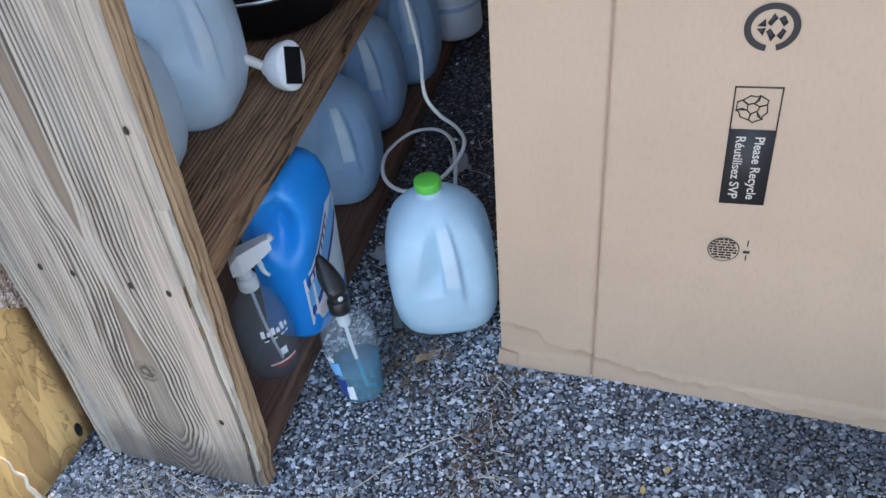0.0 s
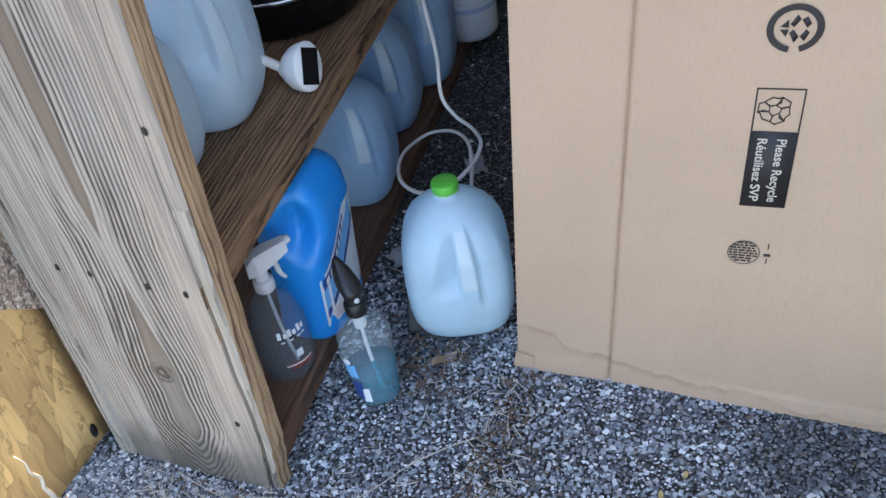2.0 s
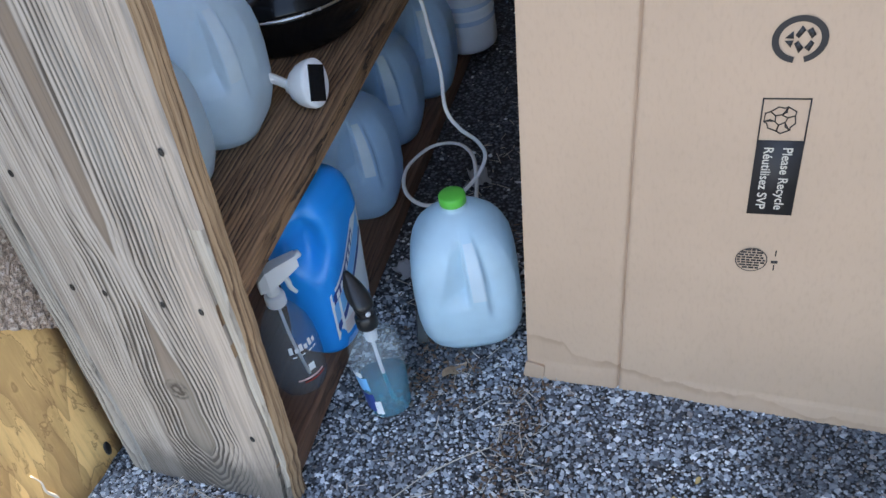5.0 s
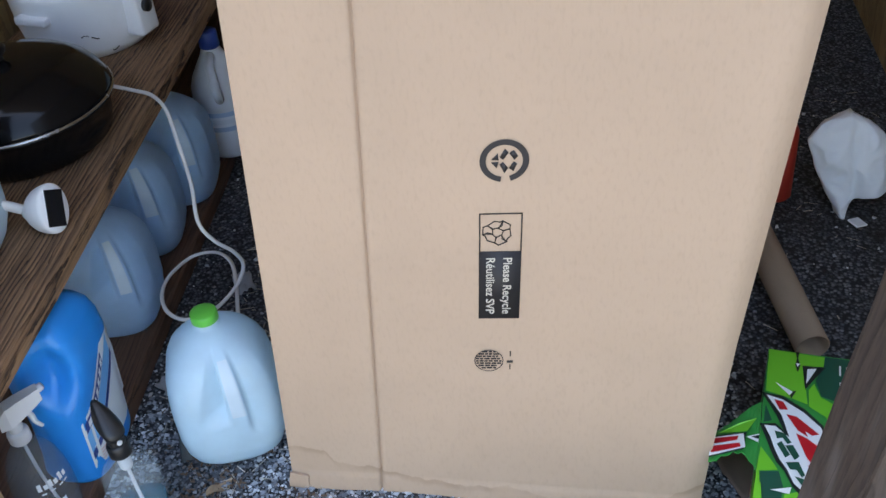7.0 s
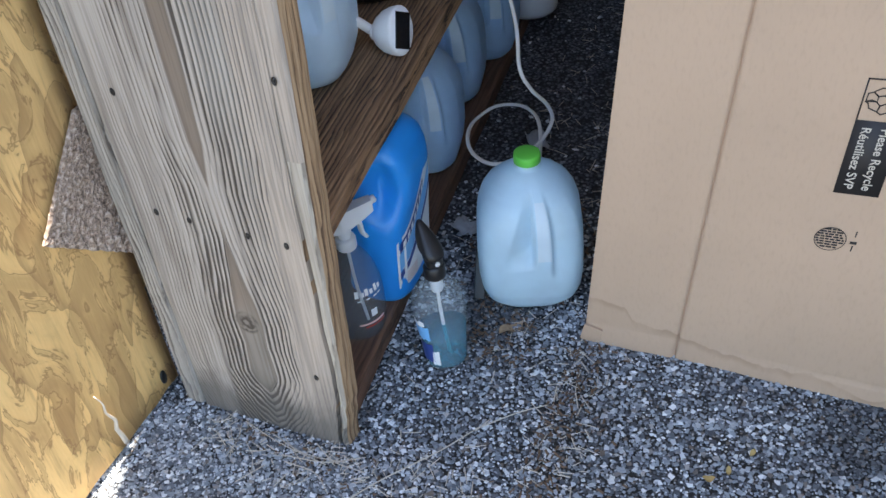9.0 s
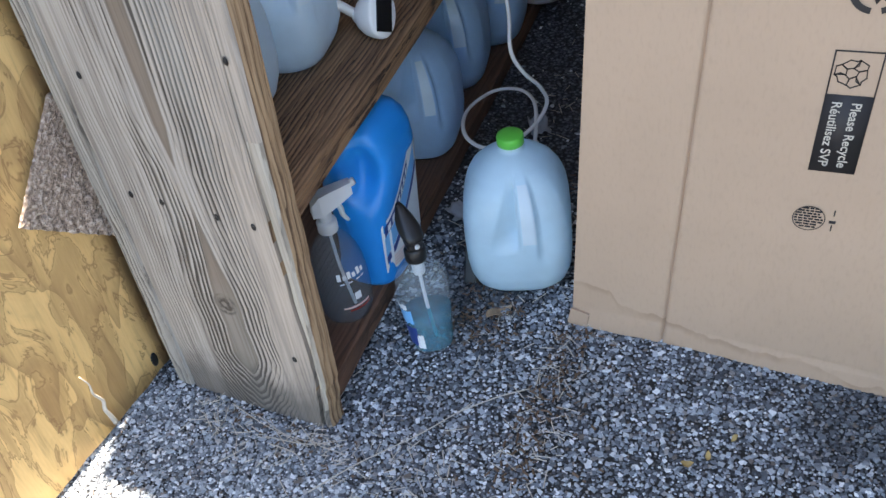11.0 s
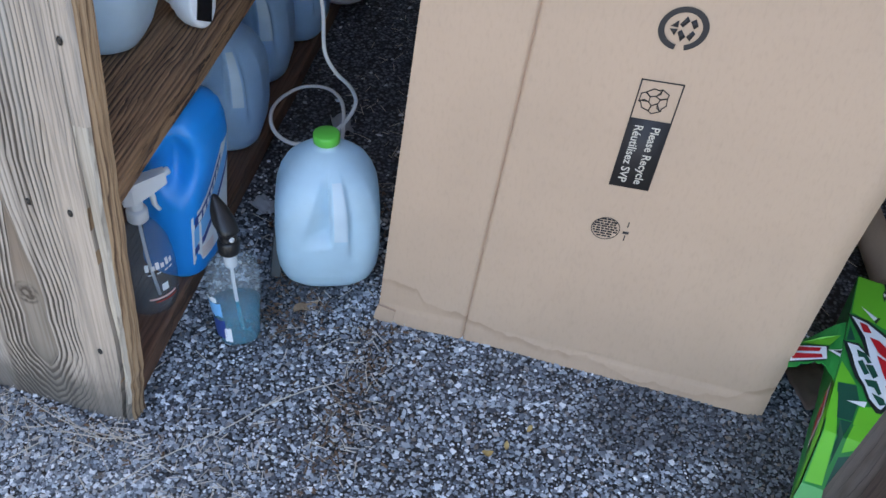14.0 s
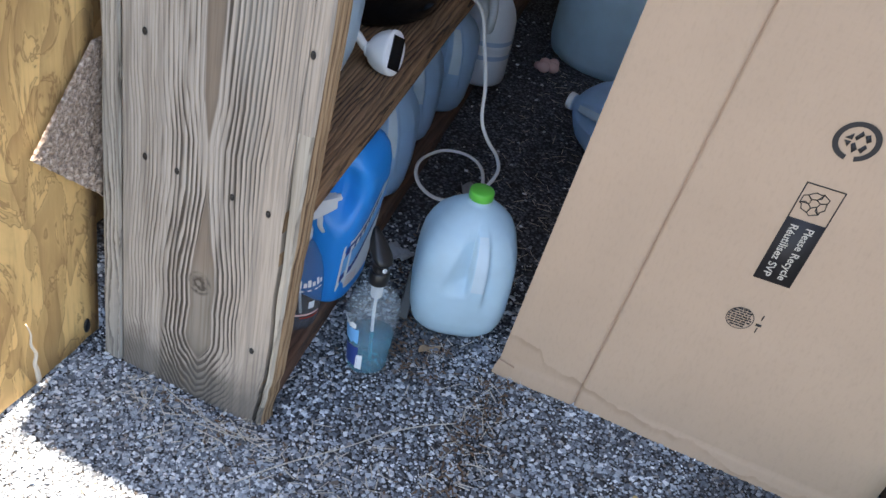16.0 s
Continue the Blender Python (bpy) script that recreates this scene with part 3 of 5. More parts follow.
def left_post():
    """The wide weathered board with a split along its edge, and a narrow strip beside it."""
    t = thing("wooden_upright", "wide weathered grey pine board upright with knots, nail holes and splits", "post")
    front, back = -0.287, -0.2495
    bm = bmesh.new()
    rows = []
    zs = [-0.045 + 1.945 * (i / 150) ** 1.4 for i in range(151)]
    for z in zs:
        w = 0.0015 * noise.noise(Vector((3, 0, z * 14)))
        chew = 0.007 * max(0.0, 1 - max(z, 0) / 0.06) + 0.005 * max(0, noise.noise(Vector((7, 0, z * 30)))) * max(0, 1 - z / 0.5)
        xr = -0.278 + 0.030 * min(max(z, 0), 0.75) / 0.75 - chew + w
        xb = xr + 0.004 + 0.003 * min(max(z, 0), 0.75)
        xl = -0.530 - 0.004 * min(z, 1) + 0.5 * w
        split = -0.284 - 0.006 * max(0, 1 - max(z, -0.02) / 0.09) + 0.004 * min(1, max(0, (z - 0.1) / 0.4)) + 0.003 * noise.noise(Vector((4, 0, z * 11))) + 0.03 * max(0, z - 0.5)
        split = min(split, xr - 0.010)
        gap = 0.0031 if z < 0.34 else 0.0031 - 0.0026 * min(1, (z - 0.34) / 0.14)
        bow = 0.001 * noise.noise(Vector((z * 5, 2, 0)))
        prof = [(xl + 0.003, front + bow), (xl + 0.13, front + bow - 0.0008), (split - gap, front + bow), (split - gap * 0.3, front + 0.022 * gap / 0.0031 + 0.001), (split + gap, front + bow + 0.001),
                (xr - 0.004, front + bow + 0.0008), (xr, front + 0.005), ((xr + xb) / 2 + 0.001, (front + back) / 2), (xb, back - 0.004), (xb - 0.004, back), (xl, back), (xl, front + 0.003)]
        rows.append([(x, y, z) for x, y in prof])
    bm = loft(rows)
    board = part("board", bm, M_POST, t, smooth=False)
    board.data.materials.append(M_SIDE)
    board.data.materials.append(M_SPLIT)
    for p in board.data.polygons:
        if p.center.x > -0.290 and p.normal.y < -0.5 and p.center.z < 0.5 and p.center.x > -0.280 - 0.006 * max(0, 1 - p.center.z / 0.09):
            p.material_index = 2
    for p in board.data.polygons:
        if p.normal.x > 0.75 and p.center.x > (-0.284 if p.center.z > 0.06 else -0.290) and p.center.y > front + 0.0095:
            p.material_index = 1
    strip = []
    for z in zs:
        w = 0.002 * noise.noise(Vector((11, 0, z * 9)))
        xl, xr = -0.564 + w, -0.5335 - 0.004 * min(z, 1) + 0.3 * w
        strip.append([(xl, front + 0.004, z), (xl + 0.004, front + 0.001, z), (xr - 0.002, front + 0.001, z), (xr, front + 0.005, z), (xr, back, z), (xl, back, z)])
    part("edge_strip", loft(strip), M_STRIP, t, "narrow weathered strip beside the board", smooth=False)
    for x, z in ((-0.271, 0.602), (-0.307, 0.361), (-0.361, 0.365), (-0.311, 0.117), (-0.494, 0.375), (-0.445, 0.372), (-0.497, 0.555)):
        hole = lathe([(0.0005, -0.0006), (0.0031, -0.0004), (0.0046, 0.0004), (0.0032, 0.0012), (0.0022, 0.0002), (0.0004, 0.0)], 12)
        moved(hole, pose(x, front - 0.0008, z, 90, 0, 0) @ Matrix.Diagonal((0.8, 1.25, 1, 1)))
        part("nail", hole, M_BLACK, t, "dark rusted nail head")


left_post()


def right_post():
    t = thing("wooden_upright", "narrow weathered pine upright beside the white panel, shade darkened into its colour", "post")
    rows, trim, lean = [], [], 0.115
    for i in range(61):
        z = 1.9 * i / 60
        w = 0.002 * noise.noise(Vector((5, 1, z * 8)))
        x = 0.650 + lean * min(z, 0.62) + w
        rows.append([(x, -0.198, z), (x + 0.024, -0.276, z), (x + 0.026, -0.278, z), (x + 0.054, -0.278, z), (x + 0.056, -0.276, z), (x + 0.044, -0.198, z)])
        v = 0.0015 * noise.noise(Vector((9, 1, z * 20)))
        trim.append([(x + 0.0265 + v, -0.2785, z), (x + 0.026 + v, -0.286, z), (x + 0.029 + v, -0.289, z), (x + 0.054, -0.289, z), (x + 0.058, -0.285, z), (x + 0.058, -0.2785, z)])
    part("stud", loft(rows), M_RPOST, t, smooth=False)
    part("front_trim", loft(trim), M_RFRONT, t, "weathered front strip coloured lighter as the lit edge", smooth=False)


right_post()


def plywood_door():
    t = thing("plywood_door", "yellow plywood door panel standing open, grain blotched and split", "door")
    rows = []
    bm = bmesh.new()
    ys = [-0.255 - 0.03 * i for i in range(23)]
    zs = [-0.006 + 0.05 * k for k in range(40)]
    for off in (0.0, -0.018):
        grid = [[bm.verts.new((-0.597 + off + 0.002 * noise.noise(Vector((0, y * 6, z * 4))), y, z + (0.004 * noise.noise(Vector((y * 40, 0, 0))) if k == 0 else 0))) for k, z in enumerate(zs)] for y in ys]
        rows.append(grid)
        for a, b in zip(grid, grid[1:]):
            for k in range(len(zs) - 1):
                bm.faces.new((a[k], a[k + 1], b[k + 1], b[k]))
    f, b = rows
    for g, h in ((f[0], b[0]), (f[-1], b[-1]), ([r[0] for r in f], [r[0] for r in b]), ([r[-1] for r in f], [r[-1] for r in b])):
        for k in range(len(g) - 1):
            bm.faces.new((g[k], g[k + 1], h[k + 1], h[k]))
    part("sheet", bm, M_PLY, t)
    # Pale tube that paints the bright light seen in a split.
    crack = spline([(-0.5945, -0.398, 0.000), (-0.5945, -0.401, 0.022), (-0.5945, -0.404, 0.038), (-0.5945, -0.400, 0.054), (-0.5945, -0.409, 0.078), (-0.5945, -0.408, 0.098), (-0.5945, -0.416, 0.122)], 4)
    part("split", tube(crack, 0.0046, 6, 0.85), M_PALE, t, "pale strip painted as light in a split of the plywood face")
    knot = lathe([(0.0005, 0), (0.009, 0.0004), (0.010, -0.001), (0.008, -0.003), (0.0005, -0.004)], 14)
    part("knot_hole", moved(knot, pose(-0.5935, -0.287, 0.024, 0, 90, 0) @ Matrix.Diagonal((1.4, 0.7, 1, 1))), M_BLACK, t, "dark round knot hole")


plywood_door()


def shingle():
    """A rough rectangle of roofing tacked on the plywood at a slant."""
    t = thing("roofing_piece", "rough brown mineral roofing scrap hanging against the plywood", "shingle")
    corners = [(-0.395, 0.385), (-0.250, 0.250), (-0.140, 0.500), (-0.272, 0.505)]
    n = 40
    bm = bmesh.new()
    sides = []
    for off in (0.0, 0.006):
        grid = []
        for i in range(n + 1):
            row = []
            for k in range(n + 1):
                u, v = i / n, k / n
                y = (1 - v) * ((1 - u) * corners[0][0] + u * corners[1][0]) + v * ((1 - u) * corners[3][0] + u * corners[2][0])
                z = (1 - v) * ((1 - u) * corners[0][1] + u * corners[1][1]) + v * ((1 - u) * corners[3][1] + u * corners[2][1])
                if i == 0 or k == 0:
                    z += 0.004 * noise.noise(Vector((u * 30, v * 30, 1)))
                x = -0.588 + off + (0.0035 * noise.noise(Vector((y * 70, z * 70, 0))) + 0.002 * noise.noise(Vector((y * 200, z * 200, 4))) + 0.003 * math.sin(y * 420) * max(0.0, 1 - v * 4) if off else 0)
                row.append(bm.verts.new((x, y, z)))
            grid.append(row)
        sides.append(grid)
        for a, b in zip(grid, grid[1:]):
            for k in range(n):
                bm.faces.new((a[k], a[k + 1], b[k + 1], b[k]))
    f, b = sides
    for g, h in ((f[0], b[0]), (f[-1], b[-1]), ([r[0] for r in f], [r[0] for r in b]), ([r[-1] for r in f], [r[-1] for r in b])):
        for k in range(n):
            bm.faces.new((g[k], g[k + 1], h[k + 1], h[k]))
    part("sheet", bm, M_SHINGLE, t, smooth=False)


shingle()


# ---------------------------------------------------------------- shelves
SHELF_TOP, BASE_TOP, SKEW = 0.392, 0.042, 5.2


def shelf_board(name, label, z0, z1, material, depth, ridge, edge):
    """A board whose weathered front part has raised grain ridges."""
    t = thing(name, label, "shelf", (edge, -0.2485, 0), SKEW)
    rows = []
    tops = [-0.13 + 0.0021 * k for k in range(61)]
    fronts = [z1 - 0.004 - (z1 - z0 - 0.008) * k / 16 for k in range(17)]
    for i in range(101):
        y = 2.15 * (i / 100) ** 1.4
        w = 0.002 * noise.noise(Vector((z0 * 50, y * 7, 0)))
        d = min(depth, 0.475 - 0.085 * y, 0.275 + 1.4 * max(0.0, y - 0.26))
        row = [(-d, y, z0), (w - 0.003, y, z0)]
        row += [(w + ridge * 0.6 * (noise.noise(Vector((k * 2.7, y * 1.1, 3.3))) - 0.4 * (k % 2)), y, z) for k, z in reversed(list(enumerate(fronts)))]
        row += [(x + w, y, z1 - ridge * (0.45 * (k % 3 == 0) + 0.9 * abs(noise.noise(Vector((k * 1.9, y * 0.9, 8.1))))) * min(1, (x + 0.13) / 0.05)) for k, x in reversed(list(enumerate(tops)))]
        row += [(-d, y, z1)]
        rows.append(row)
    part("board", loft(rows), material, t, smooth=False)


shelf_board("shelf_board", "brown stained shelf board with coarse ridged grain", 0.354, SHELF_TOP, M_SHELF, 0.47, 0.0022, -0.262)
shelf_board("base_board", "dark brown stained board lying on the asphalt under the shelf", 0.002, BASE_TOP, M_BASE, 0.45, 0.0006, -0.282)



# ---------------------------------------------------------------- cardboard carton
def carton():
    t = thing("cardboard_box", "large tan corrugated cardboard box standing upright, water-stained along its foot", "box")
    height, lean, SEAM = 1.05, 0.075, 0.139

    def face(s, z):
        """Front sheet: s runs across from 0 to 0.612."""
        x = -0.003 + 0.075 * z + s * (0.988 + 0.052 * min(z, 0.8))
        y = -0.018 * (s / 0.612) ** 2 * max(0.0, 1 - z / 0.30)
        y += 0.0062 * math.exp(-((s - SEAM) / 0.0014) ** 2) - 0.0008 * (SEAM < s < SEAM + 0.023) * (SEAM + 0.023 - s) / 0.02
        if s > 0.57:
            y += 0.022 * ((s - 0.57) / 0.042) ** 2.4 * (0.4 + 0.6 * min(1.0, z / 0.30))
        if z < 0.034:
            y -= 0.006 * (1 - z / 0.034) * (0.5 + 0.5 * noise.noise(Vector((s * 9, 1, 0)))) + 0.0015
        if s > 0.33:
            y += 0.0018 * math.exp(-((z - 0.036 - 0.012 * (s - 0.33)) / 0.0018) ** 2)
        y += 0.0012 * noise.noise(Vector((s * 4, z * 3, 0))) * (z < 0.25 or s > 0.5)
        return (x, y, z)

    ss = sorted(set([round(0.612 * i / 70, 4) for i in range(71)] + [round(SEAM + 0.0015 * k, 4) for k in (-2, -1, 0, 1, 2)]))
    zs = sorted(set([round(0.34 * k / 68, 4) for k in range(69)] + [round(0.34 + (height - 0.34) * k / 40, 4) for k in range(41)]))
    bm = bmesh.new()
    foot = lambda s: 0.001 + 0.003 * abs(noise.noise(Vector((s * 24, 0, 5)))) + (0.006 if s < 0.012 else 0)
    grid = [[bm.verts.new(face(s, max(z, foot(s)))) for z in zs] for s in ss]
    for a, b in zip(grid, grid[1:]):
        for k in range(len(zs) - 1):
            bm.faces.new((a[k], b[k], b[k + 1], a[k + 1]))
    part("front_panel", bm, M_CARD, t)
    part("foot_flap", plate([(-0.011, 0.004), (0.020, 0.001), (0.024, 0.030), (-0.004, 0.036), (-0.008, 0.020)], 0.003, 0.003), M_CARD, t, "frayed corner flap", smooth=False)
    part("inner_ply", block((0.003, 0.004, 0.004), (0.585, 0.0075, 0.02), 0), M_CARD, t)
    for nm, a, b, widen in (("side_panel", (-0.003, 0.0015), (-0.003, 0.30), 0.0), ("side_panel", (0.597, 0.026), (0.597, 0.30), 0.032), ("back_panel", (-0.003, 0.303), (0.602, 0.303), 0.016)):
        bm = bmesh.new()
        d = Vector((b[0] - a[0], b[1] - a[1])).normalized()
        nrm = Vector((-d.y, d.x)) * 0.003
        q = [(a[0], a[1]), (b[0], b[1]), (b[0] + nrm.x, b[1] + nrm.y), (a[0] + nrm.x, a[1] + nrm.y)]
        lo = [bm.verts.new((x, y, 0.002)) for x, y in q]
        hi = [bm.verts.new((x + (lean + widen) * height, y, height)) for x, y in q]
        bm.faces.new(lo[::-1])
        bm.faces.new(hi)
        for i in range(4):
            bm.faces.new((lo[i], lo[(i + 1) % 4], hi[(i + 1) % 4], hi[i]))
        part(nm, bm, M_CARD, t, smooth=False)
    bm = bmesh.new()
    bm.faces.new([bm.verts.new((x + lean * height, y, height - 0.001)) for x, y in ((-0.002, 0.002), (0.59, 0.014), (0.628, 0.04), (0.628, 0.302), (-0.002, 0.302))])
    part("top_flap", bm, M_CARD, t, smooth=False)

    def at(cx, cz, pts):
        """A print's own x and z, laid along the sheet's leaning edges."""
        return [(cx + x + z * 0.070, cz + x * 0.040 + z) for x, z in pts]

    L = 0.0006
    # ring mark with a notch below, and lozenges inside
    ring = part("ring_mark", bmesh_arc_ring(0.0285, 0.0212, -74, 262, at, 0.351, 0.593, L), M_INK, t, "printed black ring mark")
    unit = 0.00023
    for shape in ([(2, 70), (20, 47), (-6, 6), (-23, 22)], [(47, 60), (67, 24), (50, 4), (24, 44)], [(-23, -23), (-8, -6), (20, -43), (2, -73)], [(24, -43), (47, -5), (64, -20), (47, -63)], [(-66, 7), (-33, 44), (-28, 4)], [(-66, -8), (-28, -6), (-36, -43)]):
        part("lozenge", plate(at(0.351, 0.593, [(x * unit, z * unit) for x, z in shape]), L), M_INK, ring)
    # tall label: framed arrows above, dark block with two lines below
    cx, cz, w, top, bot = 0.3375, 0.4375, 0.0260, 0.0825, -0.0825
    mid = top - 0.057
    part("label_block", plate(at(cx, cz, [(-w, bot), (w, bot), (w, mid), (-w, mid)]), L), M_INK, t, "printed dark block")
    for q in ([(-w, mid), (-w + 0.0016, mid), (-w + 0.0016, top), (-w, top)], [(w - 0.0016, mid), (w, mid), (w, top), (w - 0.0016, top)], [(-w, top - 0.0016), (w, top - 0.0016), (w, top), (-w, top)]):
        part("label_frame", plate(at(cx, cz, q), L), M_INK, t)
    for k in range(3):
        turn = radians(-120 * k)
        for outline in ([(-77, -10), (-75, 35), (-52, 45), (-25, 20), (-25, -10)], [(-52, 45), (-17, 72), (13, 66), (27, 74), (24, 44), (4, 29), (-24, 22)]):
            seg = at(cx, cz + 0.0540, [((x * math.cos(turn) - z * math.sin(turn)) * unit, (x * math.sin(turn) + z * math.cos(turn)) * unit) for x, z in outline])
            pieces = []
            for a, b in zip(seg, seg[1:] + seg[:1]):
                d = Vector((b[0] - a[0], b[1] - a[1])).normalized() * 0.0006
                pieces.append(plate([(a[0] + d.y - d.x, a[1] - d.x - d.y), (b[0] + d.y + d.x, b[1] - d.x + d.y), (b[0] - d.y + d.x, b[1] + d.x + d.y), (a[0] - d.y - d.x, a[1] + d.x - d.y)], L))
            part("recycling_arrow", join(*pieces), M_INK, t, smooth=False)
    for text, off in (("Please Recycle", 0.0045), ("Réutilisez SVP", -0.0165)):
        cu = bpy.data.curves.new("lettering", "FONT")
        cu.body, cu.size = text, 0.0165
        cu.offset = 0.0002
        holder = bpy.data.objects.new("lettering", cu)
        scene.collection.objects.link(holder)
        bpy.context.view_layer.update()
        me = bpy.data.meshes.new_from_object(holder.evaluated_get(bpy.context.evaluated_depsgraph_get()))
        bpy.data.objects.remove(holder)
        xs = [v.co.x for v in me.vertices]
        k = 0.090 / (max(xs) - min(xs))
        for v in me.vertices:
            along, up = (v.co.x - min(xs)) * k, v.co.y * 0.92
            lx, lz = off + up, mid - 0.0095 - along
            (x, z), = at(cx, cz, [(lx, lz)])
            v.co = (x, -0.0018, z)
        me.materials.append(M_PALE)
        ob = new("lettering", me)
        ob.parent = t
        tagged(ob, "pale printed words on the dark block")
    # round maker's stamp with unreadable lines
    stamp = part("round_stamp", bmesh_arc_ring(0.0195, 0.0183, 0, 360, at, 0.3145, 0.280, L), M_INK, t, "printed round stamp with illegible lines")
    rng = random.Random(5)
    for k in range(8):
        z = -0.0145 + 0.0042 * k
        half = math.sqrt(max(0.0, 0.0175 ** 2 - z * z))
        x = -half
        while x < half - 0.003:
            n = rng.uniform(0.003, 0.008)
            part("stamp_bar", plate(at(0.3145, 0.280, [(x, z), (min(x + n, half), z), (min(x + n, half), z + 0.0022), (x, z + 0.0022)]), L), M_INK, stamp)
            x += n + 0.0013
    for q in ([(0.0275, 0.008), (0.029, 0.008), (0.029, 0.017), (0.0275, 0.017)], [(0.0275, -0.016), (0.029, -0.016), (0.029, -0.007), (0.0275, -0.007)], [(0.024, -0.004), (0.032, -0.004), (0.032, 0.0), (0.024, 0.0)]):
        part("stamp_bar", plate(at(0.3145, 0.280, q), L), M_INK, stamp)


def bmesh_arc_ring(r1, r0, a0, a1, at, cx, cz, lift):
    n = 48
    bm = bmesh.new()
    ang = [radians(a0 + (a1 - a0) * i / n) for i in range(n + 1)]
    outer = [bm.verts.new((x, -lift - 0.0006, z)) for x, z in at(cx, cz, [(r1 * math.cos(a), r1 * math.sin(a)) for a in ang])]
    inner = [bm.verts.new((x, -lift - 0.0006, z)) for x, z in at(cx, cz, [(r0 * math.cos(a), r0 * math.sin(a)) for a in ang])]
    for i in range(n):
        bm.faces.new((outer[i], outer[i + 1], inner[i + 1], inner[i]))
    return bm


carton()


# ---------------------------------------------------------------- jugs
JUG = [(0.0, 0.047, 2.6), (0.003, 0.054, 2.7), (0.009, 0.0610, 3.0), (0.020, 0.0680, 3.4), (0.038, 0.0730, 3.8), (0.06, 0.0752, 4.0), (0.10, 0.0755, 4.0), (0.130, 0.0745, 3.7), (0.152, 0.0720, 3.3), (0.170, 0.067, 2.9), (0.186, 0.0595, 2.6),
       (0.199, 0.0490, 2.3), (0.209, 0.0380, 2.1), (0.2165, 0.0280, 2.0), (0.2205, 0.0205, 2.0), (0.222, 0.0176, 2.0), (0.238, 0.0172, 2.0)]


def jug(label, at, turn, cap, cap_label, material, handle=-65.0, group="water jugs", lean=0.0, size=(1.0, 1.0)):
    """A gallon jug: rounded square body, moulded grip with finger hollows on both sides, neck and screw cap."""
    t = thing("water_jug", label, "jug", at, turn, group, (0, lean))
    rings, n = [], 160
    zs = []
    for (z0, r0, p0), (z1, r1, p1) in zip(JUG, JUG[1:]):
        k = max(1, int((z1 - z0) / 0.004))
        zs += [(z0 + (z1 - z0) * i / k, r0 + (r1 - r0) * i / k, p0 + (p1 - p0) * i / k) for i in range(k)]
    zs.append(JUG[-1])
    h0 = radians(handle)
    for z, r, p in zs:
        ring = []
        for x, y, a in squircle(r, r, p, n):
            d = (a - h0 + math.pi) % math.tau - math.pi
            up = min(1.0, max(0.0, (z - 0.098) / 0.094))
            top = min(1.0, max(0.0, (0.205 - z) / 0.03))
            if d < -0.15:
                reach = 0.56 - 0.30 * up
                floor = min(1.0, max(0.0, (z - 0.096 + 0.012 * (-d - 0.15)) / 0.026))
                k = 1 - 0.30 * floor * top * max(0.0, 1 - (-d - 0.15) / reach) ** 0.8
            elif d > 0.15:
                k = 1 - 0.15 * min(1.0, max(0.0, (z - 0.07) / 0.03)) * top * max(0.0, 1 - (d - 0.15) / 0.55) * min(1.0, (d - 0.15) / 0.12 + 0.25)
            else:
                k = 1 + 0.015 * min(1.0, max(0.0, (z - 0.09) / 0.02)) * top
            ring.append((x * k * 1.12, y * k * 1.12, z * 1.06))
        rings.append(ring)
    body = part("body", loft(rings), material, t)
    body.data.materials.append(M_GRIP)
    # The grip bar's bright strip is painted with the whitened plastic.
    for p in body.data.polygons:
        turn_to = (math.atan2(p.center.y, p.center.x) - h0 + math.pi) % math.tau - math.pi
        if abs(turn_to) < 0.110 and 0.116 < p.center.z < 0.205:
            p.material_index = 1
    part("cap", lathe([(0.004, 0.2570), (0.0185, 0.2566), (0.0203, 0.2556), (0.0208, 0.2530), (0.0208, 0.2425), (0.0198, 0.2416)], 36), cap, t, cap_label)
    t.scale = (size[0], size[0], size[1])
    return t


jug("full cloudy plastic water jug with a green cap on the asphalt", (-0.122, 0.095, 0.0035), 20, M_GREEN, "green screw cap", M_JUG, -77, size=(0.99, 1.038))
jug("cloudy bluish plastic water jug on the base board, coloured dimmer for the shade", (-0.417, 0.333, BASE_TOP), 12, M_ORANGE, "orange screw cap", M_JUGDIM, -57, lean=1.5, size=(1.01, 1.0))
jug("cloudy bluish plastic water jug on the base board, coloured dimmer for the shade", (-0.452, 0.560, BASE_TOP), 12, M_WHITE, "white screw cap", M_JUGDIM, -59, size=(1.01, 1.0))
jug("cloudy bluish plastic water jug with orange cap on base board, coloured dimmer for the shade", (-0.442, 0.742, BASE_TOP), 10, M_ORANGE, "orange screw cap", M_JUGDIM, -58, lean=2.0)
jug("cloudy plastic water jug with green cap on the stained shelf", (-0.455, 0.053, SHELF_TOP - 0.002), 12, M_GREEN, "green screw cap", M_JUGPALE, -42, lean=2.5, size=(0.99, 1.04))
jug("cloudy plastic water jug on the shelf behind the upright", (-0.456, -0.124, SHELF_TOP), 8, M_GREEN, "green screw cap", M_JUGPALE, -160)
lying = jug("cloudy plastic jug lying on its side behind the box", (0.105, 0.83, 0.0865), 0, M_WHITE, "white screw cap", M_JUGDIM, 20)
lying.matrix_world = Matrix.Translation((0.105, 0.83, 0.0865)) @ Vector((-0.97, 0.22, 0.0)).to_track_quat("Z", "Y").to_matrix().to_4x4()


